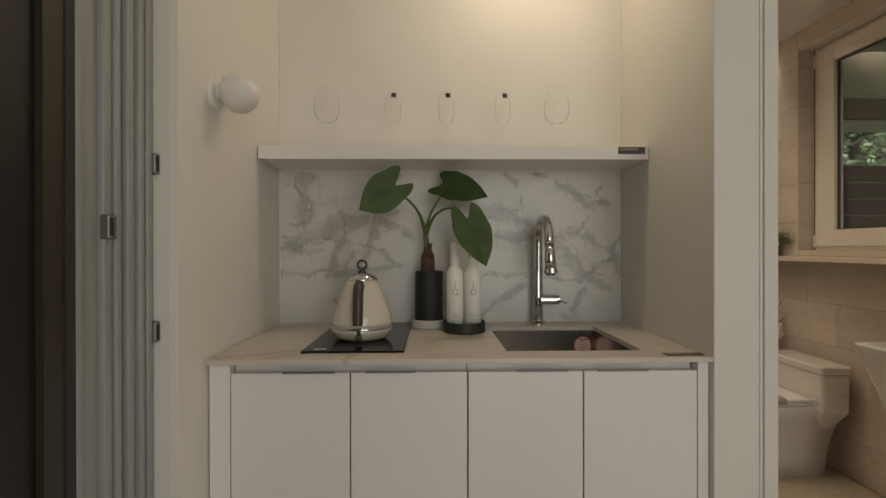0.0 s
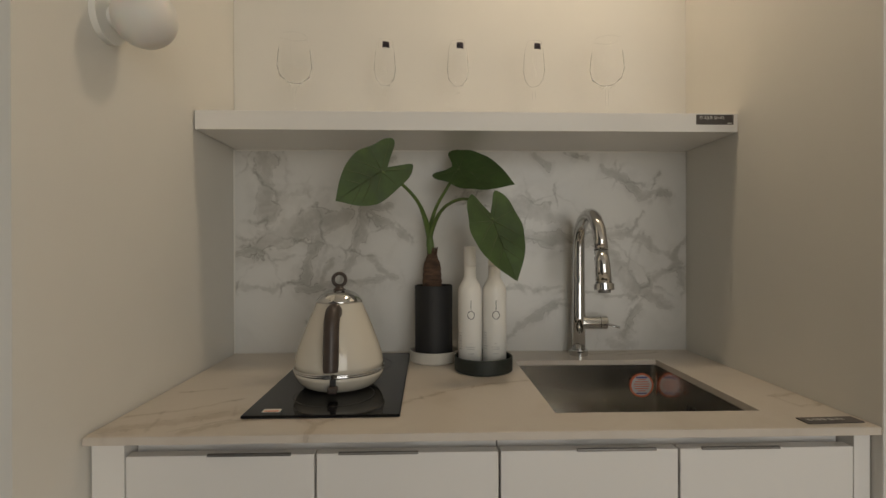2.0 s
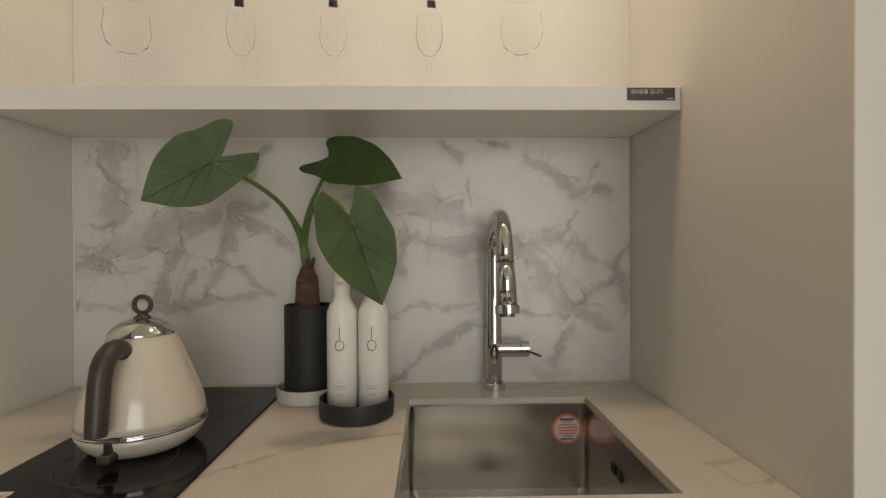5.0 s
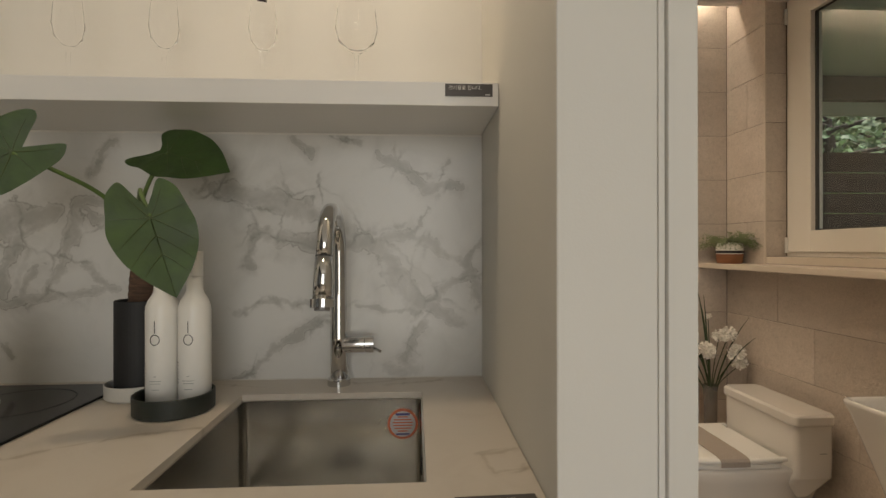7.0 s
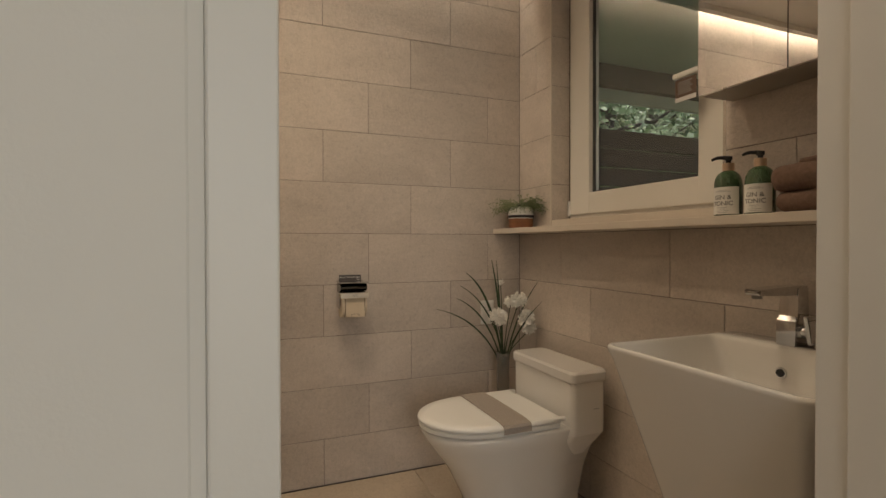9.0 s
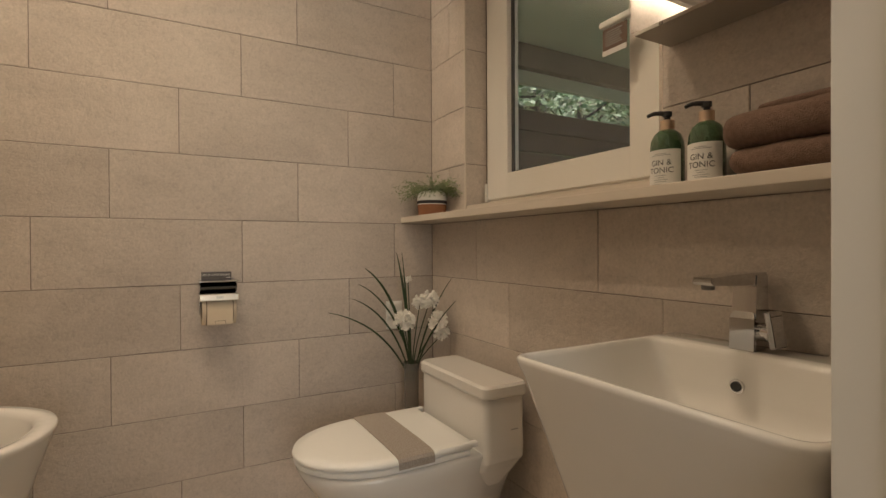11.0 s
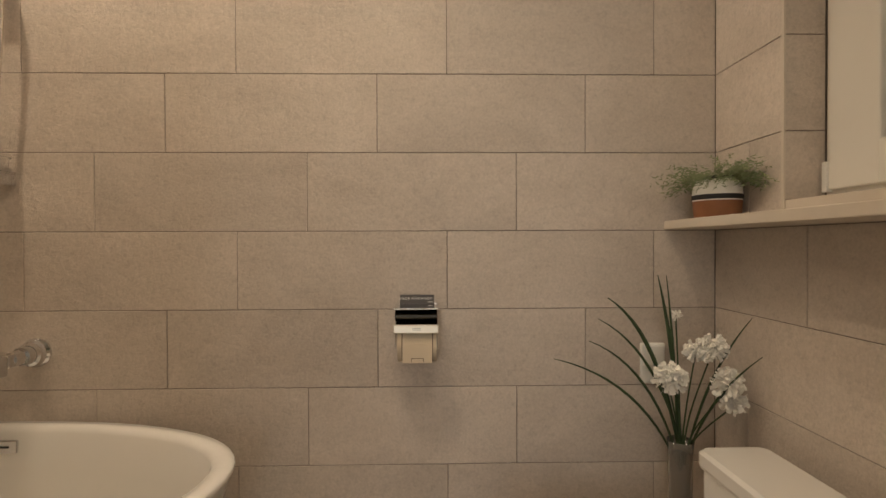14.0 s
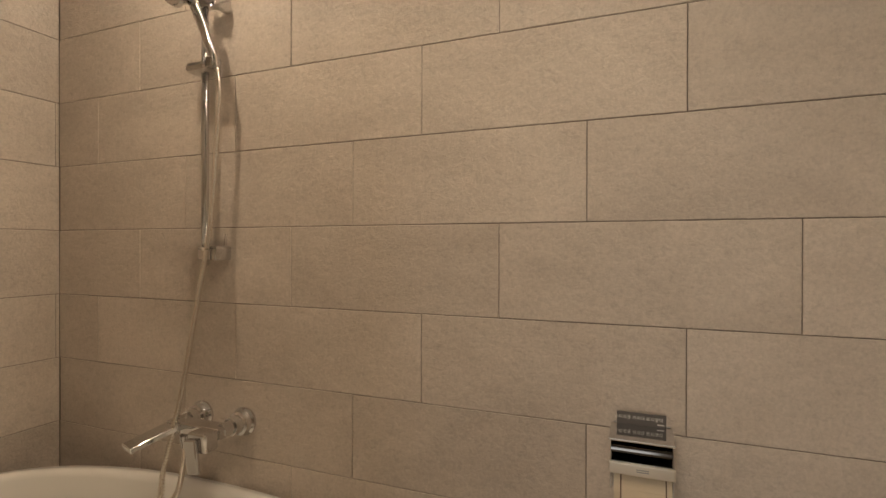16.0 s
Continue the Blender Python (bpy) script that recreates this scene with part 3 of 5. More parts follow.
def base_cabinets():
    zt = 0.864
    edges = [(-0.457, -0.17), (-0.17, 0.114), (0.114, 0.397), (0.397, 0.679)]
    for k, (x0, x1) in enumerate(((-0.457, 0.114), (0.114, 0.679))):
        c = thing("base_cabinet", (x0 + x1) / 2, -0.3, 0, "white lacquered base cabinet unit with two flat doors", "cabinet", "kitchenette base units")
        b = part("body", boxes((x0 + 0.001, x1 - 0.001, -0.545, -0.015, 0.1, 0.62), (x0 + 0.001, x1 - 0.001, -0.535, -0.51, 0.62, 0.885), (x0 + 0.001, x0 + 0.018, -0.51, -0.015, 0.62, 0.885), (x1 - 0.018, x1 - 0.001, -0.51, -0.015, 0.62, 0.885)), M_CAB, c)
        part("toe_kick", box(x0, x1, -0.5, -0.48, 0.0, 0.1), M_CAB, c)
        for j, (a, e) in enumerate(edges[2 * k: 2 * k + 2]):
            door = part("door", box(a + 0.0018, e - 0.0018, -0.569, -0.549, 0.105, zt, 0.0012), M_CAB, c)
            hx = ((-0.332, -0.206), (-0.134, -0.012), (0.234, 0.359), (0.431, 0.556))[2 * k + j]
            h = boxes((hx[0], hx[1], -0.5745, -0.5693, zt - 0.0005, zt + 0.0036, 0.001))
            part("handle", h, M_PULL, door, "dark grey metal edge pull")
    s = tagged(thing("end_panel", -0.48, -0.3, 0, "white filler panel closing the cabinet run", "cabinet panel", "filler panels"))
    part("board", box(-0.508, -0.459, -0.566, -0.02, 0, 0.887, 0.001), M_CAB, s)
    s = tagged(thing("end_panel", 0.69, -0.3, 0, "narrow white filler panel beside the papered wall", "cabinet panel", "filler panels"))
    part("board", box(0.681, 0.708, -0.566, -0.02, 0, 0.887, 0.001), M_CAB, s)


SX0, SX1, SY0, SY1 = 0.219, 0.572, -0.502, -0.117


def worktop():
    w = thing("worktop", 0.1, -0.29, 0.888, "cream worktop slab with faint brown veins and a sink cut-out", "worktop")
    bm = bmesh.new()
    x0, x1, y0, y1, za, zb = -0.508, 0.708, -0.5835, -0.006, 0.888, 0.9
    box(x0, SX0, y0, y1, za, zb, bm=bm)
    box(SX1, x1, y0, y1, za, zb, bm=bm)
    box(SX0, SX1, y0, SY0, za, zb, bm=bm)
    box(SX0, SX1, SY1, y1, za, zb, bm=bm)
    bmesh.ops.remove_doubles(bm, verts=bm.verts, dist=1e-5)
    inner = [f for f in bm.faces if f.normal.z == 0 and abs(f.normal.x) > 0.9 and SX0 - 1e-4 < f.calc_center_median().x < SX1 + 1e-4 and (f.calc_center_median().y < SY0 or f.calc_center_median().y > SY1)]
    bmesh.ops.delete(bm, geom=inner, context="FACES_ONLY")
    part("slab", bm, M_TOP, w)
    part("front_edge", box(x0, x1, -0.586, -0.5836, za - 0.0005, zb - 0.0003, 0.0008), M_TOP, w)
    part("wall_seal", box(x0, x1, -0.0065, -0.0056, 0.9002, 0.9025), M_CERAM, w, "pale silicone seal")


def sink():
    s = thing("sink", 0.395, -0.31, 0.7, "undermounted brushed stainless steel single-bowl sink", "sink")
    r = 0.011
    secs = [rounded(SX0 - 0.012, SX1 + 0.012, SY0 - 0.012, SY1 + 0.012, r, 0.8875), rounded(SX0 + 0.003, SX1 - 0.003, SY0 + 0.003, SY1 - 0.003, r, 0.8875),
            rounded(SX0 + 0.004, SX1 - 0.004, SY0 + 0.004, SY1 - 0.004, r, 0.72), rounded(SX0 + 0.012, SX1 - 0.012, SY0 + 0.012, SY1 - 0.012, r, 0.702),
            rounded(SX0 + 0.15, SX1 - 0.15, SY0 + 0.16, SY1 - 0.16, r, 0.698)]
    part("bowl", loft(secs, (False, True)), M_BRUSHED, s)
    part("drain", lathe(0.395, -0.31, [(0.045, 0.7035), (0.045, 0.703), (0.03, 0.702), (0.02, 0.7035)]), M_CHROME, s, "chrome strainer")
    for y in (-0.275, -0.285, -0.303, -0.313):
        part("overflow_slot", box(SX1 - 0.0065, SX1 - 0.0035, y - 0.0028, y + 0.0028, 0.822, 0.838, 0.001), M_DARKGAP, s)
    st = thing("sticker", 0.53, -0.122, 0.8, "round orange and blue paper sticker on the sink wall", "sticker")
    y = SY1 - 0.0048
    cx, cz = 0.533, 0.838
    part("rim", disc_y(cx, y - 0.0004, y, cz, 0.03), M_ORANGE, st, "orange printed rim")
    part("field", disc_y(cx, y - 0.0008, y - 0.0004, cz, 0.0255), M_PALE, st, "pale printed field")
    bm = bmesh.new()
    for i in range(6):
        wdt = (0.010, 0.017, 0.02, 0.019, 0.017, 0.010)[i]
        box(cx - wdt, cx + wdt, y - 0.0011, y - 0.0008, cz + 0.013 - i * 0.0056, cz + 0.0152 - i * 0.0056, bm=bm)
    part("print_line", bm, M_ORANGE, st, "unreadable orange print")
    part("top_print", boxes((cx - 0.014, cx + 0.014, y - 0.0011, y - 0.0008, cz + 0.017, cz + 0.0215)), M_BLUE, st, "dark blue print")
    part("foot_print", boxes((cx - 0.013, cx + 0.013, y - 0.0011, y - 0.0008, cz - 0.0215, cz - 0.0185)), M_BLUE, st, "dark blue print")


def kitchen_tap():
    t = thing("kitchen_tap", 0.392, -0.055, 0.9, "tall chrome gooseneck mixer tap with pull-out spray", "tap")
    x, y = 0.397, -0.052
    part("flange", lathe(x, y, [(0.024, 0.9), (0.024, 0.912), (0.022, 0.915), (0.018, 0.916)]), M_CHROME, t, smooth=False)
    line = [(x, y, 0.91), (x, y, 1.0), (x, y, 1.1), (x, y, 1.17)]
    for a in range(15, 166, 15):
        line.append((x, y - 0.083 + 0.083 * math.cos(radians(a)), 1.178 + 0.083 * math.sin(radians(a))))
    line.append((x, line[-1][1] - 0.0068, line[-1][2] - 0.0262))
    part("neck", tube(line, [0.018, 0.0178, 0.0165, 0.0158] + [0.0152] * (len(line) - 4), 24), M_CHROME, t, smooth=True)
    e = Vector(line[-1])
    part("joint_ring", tube([e + Vector((0, 0, 0.0012)), e + Vector((0, -0.0003, -0.0012))], 0.0154, 24), M_BLACK, t, "black joint ring")
    h = part("spray_head", tube([e + Vector((0, -0.0004, -0.0012)), e + Vector((0, -0.007, -0.03)), e + Vector((0, -0.0165, -0.078))], [0.0155, 0.0168, 0.018], 24), M_CHROME, t, smooth=True)
    part("spray_ring", tube([e + Vector((0, -0.016, -0.075)), e + Vector((0, -0.0185, -0.089))], 0.0218, 28), M_CHROME, h)
    part("nozzle", tube([e + Vector((0, -0.0185, -0.0885)), e + Vector((0, -0.0195, -0.094))], 0.0135, 20), M_PULL, h, "dark nozzle")
    b = part("valve", disc_x(x + 0.008, x + 0.054, y, 0.984, 0.0175), M_CHROME, t, smooth=False)
    part("knob", disc_x(x + 0.0555, x + 0.073, y, 0.984, 0.0175), M_CHROME, b)
    part("lever", tube([(x + 0.064, y - 0.012, 0.984), (x + 0.09, y - 0.045, 0.978)], 0.0032, 10), M_CHROME, b)


def backsplash():
    structure("backsplash", boxes((-0.509, 0.708, -0.0055, -0.0005, 0.9, 1.441)), M_SPLASH, "white marble splashback with grey veins")
    structure("trim_joint", boxes((-0.509, 0.708, -0.0075, -0.0056, 1.4375, 1.4415), (-0.511, -0.507, -0.0075, -0.0056, 0.9, 1.4415)), M_FRAME, "pale corner seal")


def wall_shelf():
    s = thing("wall_shelf", 0.1, -0.115, 1.442, "thick white floating shelf across the niche", "shelf")
    part("board", box(-0.508, 0.708, -0.2275, -0.001, 1.442, 1.4835, 0.0008), M_CAB, s)
    part("edge_band", box(-0.508, 0.708, -0.2292, -0.2276, 1.4418, 1.4837, 0.0006), M_CAB, s)


def hob():
    h = thing("induction_hob", -0.17, -0.28, 0.9, "black glass two-zone hob set on the worktop", "hob")
    part("glass_plate", box(-0.304, -0.043, -0.515, -0.036, 0.9005, 0.9055, 0.0015), M_HOB, h)
    for y, r in ((-0.4, 0.075), (-0.16, 0.09)):
        part("zone_ring", loft([ring(-0.172, y, 0.9058, r, 48), ring(-0.172, y, 0.9058, r - 0.0015, 48)], (False, False)), M_RUBBER, h, "faint grey zone ring")
    k = part("label", box(-0.275, -0.245, -0.498, -0.482, 0.9056, 0.906), M_LABEL, h, "white printed sticker")
    part("print", boxes((-0.272, -0.248, -0.496, -0.491, 0.906, 0.9062)), M_ORANGE, k)


def kettle():
    cx, cy, z = -0.174, -0.335, 0.906
    k = thing("kettle", cx, cy, z, "cream enamel electric kettle with brown handle and steel lid", "kettle")
    turn = radians(2)

    def out(r, h, side=0.0):
        """A point r out along the handle's direction, h up."""
        return (cx + r * math.sin(turn) + side * math.cos(turn), cy - r * math.cos(turn) + side * math.sin(turn), z + h)

    def turned(bm):
        bm.transform(Matrix.Translation((cx, cy, z)) @ Matrix.Rotation(turn, 4, "Z"))
        return bm

    base = part("base", lathe(cx, cy, [(0.055, z), (0.062, z + 0.001), (0.072, z + 0.006), (0.0815, z + 0.016), (0.0865, z + 0.026), (0.088, z + 0.033)], 56), M_CREAM, k, smooth=True)
    part("band", lathe(cx, cy, [(0.0878, z + 0.033), (0.0893, z + 0.0345), (0.0893, z + 0.0365), (0.0882, z + 0.0372), (0.0893, z + 0.038), (0.0893, z + 0.0395), (0.0878, z + 0.041)], 56, (False, False)), M_CHROME, k, "double chrome band", smooth=True)
    part("body", lathe(cx, cy, [(0.0876, z + 0.041), (0.087, z + 0.05), (0.084, z + 0.065), (0.0782, z + 0.084), (0.0715, z + 0.102), (0.0645, z + 0.12), (0.057, z + 0.138), (0.05, z + 0.154), (0.0452, z + 0.165), (0.044, z + 0.167)], 56), M_CREAM, k, smooth=True)
    lid = part("lid", lathe(cx, cy, [(0.0455, z + 0.1665), (0.0465, z + 0.168), (0.045, z + 0.171), (0.0385, z + 0.179), (0.0285, z + 0.186), (0.0175, z + 0.1895), (0.0021, z + 0.1905)], 48), M_CHROME, k, "polished steel lid", smooth=True)
    part("knob_foot", lathe(cx, cy, [(0.0125, z + 0.189), (0.0122, z + 0.1915), (0.009, z + 0.194), (0.0055, z + 0.199)], 24), M_BROWN, lid, smooth=True)
    ringpts = [(cx + 0.0125 * math.cos(a), cy, z + 0.2105 + 0.0125 * math.sin(a)) for a in (2 * math.pi * i / 28 for i in range(29))]
    part("ring_knob", tube(ringpts, 0.0036, 12), M_BROWN, lid, "brown ring knob", smooth=True)
    hp = [out(0.044, 0.142), out(0.058, 0.155), out(0.078, 0.156), out(0.096, 0.143), out(0.104, 0.12), out(0.108, 0.09), out(0.112, 0.06), out(0.113, 0.052)]
    part("handle", tube(hp, [0.011, 0.013, 0.014, 0.0142, 0.014, 0.014, 0.0135, 0.0125], 20, 5), M_BROWN, k, "dark brown handle", smooth=True)
    part("cord_recess", turned(box(-0.0055, 0.0055, -0.0895, -0.078, 0.02, 0.033, 0.001)), M_BLACK, base, "black recess")
    part("switch", turned(box(-0.0085, 0.0085, -0.101, -0.076, 0.009, 0.021, 0.003)), M_BROWN, k, "brown switch lever")
    part("spout", loft([[out(-(0.046 + 0.011 * i + r * 0.35 * math.cos(a)), 0.128 + 0.012 * i + r * 0.6 * math.cos(a), r * math.sin(a)) for a in (2 * math.pi * q / 16 for q in range(16))] for i, r in enumerate((0.016, 0.0135, 0.011, 0.0085))]), M_CREAM, k, smooth=True)


def leaf_mesh(base, tip, side, left, right, droop, lift):
    """A heart-shaped blade round its stalk joint; left and right are the two halves: lobe back, lobe out, width, where widest."""
    base, tip, side = Vector(base), Vector(tip), Vector(side).normalized()
    along = tip - base
    size = along.length
    n = along.cross(side).normalized()
    side = n.cross(along).normalized()
    along.normalize()
    bm = bmesh.new()
    cols = 6

    def place(u, v):
        ripple = 0.018 * math.sin(7 * u + 4 * v) * abs(v) + 0.012 * math.cos(16 * u) * v * v * 4
        return base + size * (along * u + side * v + n * (lift * abs(v) + droop * (u - 0.2) ** 2 + ripple))

    def outline(back, out, wide, at):
        key = [Vector((-0.13, 0)), Vector((back * 0.62, out * 0.38)), Vector((back * 0.95, out * 0.72)), Vector((back, out)), Vector((back * 0.72, out + (wide - out) * 0.55)), Vector((back * 0.25, wide * 0.9)),
               Vector((at, wide)), Vector((at + (1 - at) * 0.35, wide * 0.86)), Vector((at + (1 - at) * 0.65, wide * 0.55)), Vector((0.93, wide * 0.14)), Vector((1.0, 0))]
        line = []
        for i in range(len(key) - 1):
            p0, p1, p2, p3 = key[max(i - 1, 0)], key[i], key[i + 1], key[min(i + 2, len(key) - 1)]
            for k in range(4):
                t = k / 4
                line.append(0.5 * (2 * p1 + (p2 - p0) * t + (2 * p0 - 5 * p1 + 4 * p2 - p3) * t * t + (3 * p1 - p0 - 3 * p2 + p3) * t ** 3))
        return line + [key[-1]]

    for sgn, half in ((1, left), (-1, right)):
        line = outline(*half)
        rows = []
        for i, e in enumerate(line):
            rib = max(e.x, 0.0) * 0.92 if e.x < 0.98 else e.x
            if e.x < 0:
                rib = -0.13 * (1 - i / 20) if i < 20 else 0.0
            rows.append([bm.verts.new(place(rib + (e.x - rib) * (c / cols), sgn * e.y * c / cols)) for c in range(cols + 1)])
        for a, b in zip(rows, rows[1:]):
            for c in range(cols):
                bm.faces.new((a[c], a[c + 1], b[c + 1], b[c]))
    bmesh.ops.remove_doubles(bm, verts=bm.verts, dist=3e-4)
    veins = bmesh.new()
    for sgn, (back, out, wide, at) in ((1, left), (-1, right)):
        for u0, u1, v1 in ((0.0, 0.97, 0.0), (0.0, at + 0.2, wide * 0.88), (0.0, back * 0.15, wide * 0.85), (0.0, back * 0.75, out * 0.85), (0.22, at + 0.42, wide * 0.72), (0.45, at + 0.56, wide * 0.5)):
            pts = [place(u0 + (u1 - u0) * k / 5, sgn * v1 * (k / 5) ** 0.9) - n * 0.0002 for k in range(6)]
            join(veins, tube(pts, [0.0011, 0.001, 0.0009, 0.0007, 0.0005, 0.0003], 5))
    return bm, veins


def potted_plant():
    cx, cy = 0.018, -0.1
    s = thing("saucer", cx, cy - 0.005, 0.9, "pale ribbed ceramic saucer under the black pot", "saucer")
    bm = lathe(cx, cy - 0.005, [(0.056, 0.9002), (0.06, 0.904), (0.0605, 0.928), (0.0585, 0.929), (0.057, 0.926), (0.055, 0.908), (0.01, 0.907)], 64)
    part("dish", bm, M_CERAM, s, smooth=False)
    p = thing("potted_plant", cx, cy, 0.908, "elephant-ear plant with three green leaves in a black cylinder pot", "plant")
    part("pot", lathe(cx, cy, [(0.044, 0.9085), (0.0465, 0.911), (0.0465, 1.086), (0.0445, 1.0875), (0.0435, 1.085), (0.043, 1.06)], 48, (True, False)), M_BLACK, p, smooth=False)
    part("soil", lathe(cx, cy, [(0.043, 1.062), (0.02, 1.068), (0.001, 1.069)], 24), M_SOIL, p, smooth=True)
    prof = []
    for i in range(15):
        u = i / 14
        r = 0.0255 - 0.006 * u - 0.01 * max(0, u - 0.75) / 0.25 + (0.0013 if i % 2 else 0)
        prof.append((r, 1.06 + 0.105 * u))
    part("corm", lathe(cx - 0.004, cy + 0.01, prof, 20), M_CORM, p, "banded brown stem base", smooth=True)
    rnd = random.Random(4)
    bm = bmesh.new()
    for i in range(9):
        a = rnd.uniform(0, 6.28)
        x, y = cx - 0.004 + 0.009 * math.cos(a), cy + 0.01 + 0.009 * math.sin(a)
        join(bm, tube([(x, y, 1.155), (x + 0.003 * math.cos(a), y + 0.003 * math.sin(a), 1.17), (x + 0.007 * math.cos(a), y + 0.007 * math.sin(a), 1.182)], [0.004, 0.003, 0.0005], 5))
    part("sheath", bm, M_CORM, p, "dry brown leaf sheath")
    fork = (0.008, -0.092, 1.205)
    base = (0.014, -0.09, 1.16)
    for pts in ([base, (0.004, -0.1, 1.225), (-0.018, -0.16, 1.285), (-0.055, -0.235, 1.322), (-0.095, -0.268, 1.343)],
                [base, fork, (0.02, -0.105, 1.27), (0.05, -0.125, 1.325), (0.08, -0.123, 1.372)],
                [base, fork, (0.035, -0.14, 1.268), (0.075, -0.21, 1.29), (0.112, -0.275, 1.275), (0.14, -0.301, 1.238)]):
        part("stalk", tube(pts, [0.0095, 0.0075] + [0.0042 - 0.0004 * i for i in range(len(pts) - 2)], 10, 5), M_STALK, p, "pale green stalk", smooth=True)
    for b, t, side, lh, rh, droop, lift in (((-0.095, -0.269, 1.345), (-0.185, -0.318, 1.275), (-0.559, -0.14, 0.817), (-0.51, 0.36, 0.5, 0.15), (-0.55, 0.23, 0.44, 0.3), -0.02, -0.04),
                                           ((0.08, -0.122, 1.374), (0.211, -0.158, 1.331), (0.396, 0.574, 0.717), (-0.3, 0.3, 0.47, 0.15), (-0.33, 0.4, 0.48, 0.2), 0.0, 0.12),
                                           ((0.14, -0.302, 1.236), (0.187, -0.316, 1.11), (-0.869, -0.41, -0.278), (-0.48, 0.24, 0.47, 0.12), (-0.44, 0.24, 0.45, 0.2), -0.03, -0.1)):
        blade, veins = leaf_mesh(b, t, side, lh, rh, droop, lift)
        lf = part("leaf", blade, M_LEAF, p, "large heart-shaped green leaf", smooth=True)
        part("vein_relief", veins, M_VEIN, lf)


def bottles():
    t = thing("round_tray", 0.13, -0.205, 0.9, "low dark green round tray under two bottles", "tray")
    part("dish", lathe(0.13, -0.203, [(0.062, 0.9003), (0.066, 0.903), (0.0665, 0.933), (0.0645, 0.9345), (0.0625, 0.932), (0.061, 0.908), (0.01, 0.907)], 64), M_TRAY, t, smooth=False)
    for x in (0.101, 0.158):
        y, r = -0.186, 0.0277
        b = thing("bottle", x, y, 0.908, "matt white slim bottle with a thin bar and ring print", "bottle", "white bottles on the tray")
        body = part("body", lathe(x, y, [(0.025, 0.9085), (r, 0.912), (r, 1.074), (0.0268, 1.085), (0.0225, 1.096), (0.0165, 1.105), (0.0142, 1.112), (0.0138, 1.1375)], 40), M_BOTTLE, b, smooth=True)
        part("cap", lathe(x, y, [(0.0143, 1.1382), (0.0142, 1.181), (0.0135, 1.1825), (0.001, 1.183)], 32), M_BOTTLE, b)
        # print follows the curved front
        def on(u, z, lift=0.0003):
            a = u / r
            return (x + (r + lift) * math.sin(a), y - (r + lift) * math.cos(a), z)
        pts = [on(0.0078 * math.cos(a), 1.0265 + 0.009 * math.sin(a)) for a in (2 * math.pi * i / 28 for i in range(29))]
        part("ring_print", tube(pts, 0.0007, 6), M_INK, body)
        part("bar_print", tube([on(0, 1.038), on(0, 1.06)], 0.0007, 6), M_INK, body)
        for z, hw in ((0.962, 0.0025), (0.954, 0.0105), (0.9495, 0.0085), (0.939, 0.0065)):
            part("small_print", tube([on(-hw, z), on(-hw / 2, z), on(0, z), on(hw / 2, z), on(hw, z)], 0.0005, 4), M_GREYINK, body, "unreadable grey print")
        for i in range(7):
            part("side_print", tube([on(-0.031, 0.985 - i * 0.006), on(-0.022, 0.985 - i * 0.006)], 0.0006, 4), M_GREYINK, body, "unreadable grey print")


def wine_glasses():
    zb = 1.4837
    for x, big in ((-0.317, 1), (-0.1, 0), (0.077, 0), (0.2635, 0), (0.444, 1)):
        y = -0.13
        g = thing("wine_glass", x, y, zb, "clear stemmed wine glass" + (" with a wide bowl" if big else " with a small purple sticker at the rim"), "wine glass", "glasses on the shelf")
        R = 0.041 if big else 0.0265
        zz = zb + (0.09 if big else 0.085)
        top = zb + (0.205 if big else 0.195)
        prof = [(0.032, zb + 0.0004), (0.0325, zb + 0.0015), (0.012, zb + 0.0045), (0.0042, zb + 0.012), (0.0033, zb + 0.045), (0.004, zz - 0.006), (R * 0.45, zz + 0.004), (R * 0.85, zz + 0.02), (R, zz + 0.042), (R * 0.93, zz + 0.075), (R * 0.74, top),
                (R * 0.74 - 0.0012, top), (R * 0.93 - 0.0014, zz + 0.075), (R - 0.0014, zz + 0.042), (R * 0.85 - 0.0016, zz + 0.022), (R * 0.4, zz + 0.0075), (0.001, zz + 0.004)]
        part("glass", lathe(x, y, prof, 36), M_GLASS, g, smooth=True)
        if not big:
            rr = R * 0.8
            secs = []
            for z, r in ((top - 0.022, R * 0.81), (top - 0.007, R * 0.768)):
                secs.append([(x + (r + 0.0006) * math.sin(a), y - (r + 0.0006) * math.cos(a), z) for a in (radians(-10 + 5 * i) for i in range(10))])
            part("sticker", loft(secs, (False, False), False), M_STICK, g, "dark purple sticker")
        if x in (-0.1, 0.2635):
            part("foot_sticker", box(x - 0.008, x + 0.008, y - 0.024, y - 0.012, zb + 0.0048, zb + 0.0058), M_STICK, g, "dark purple sticker")


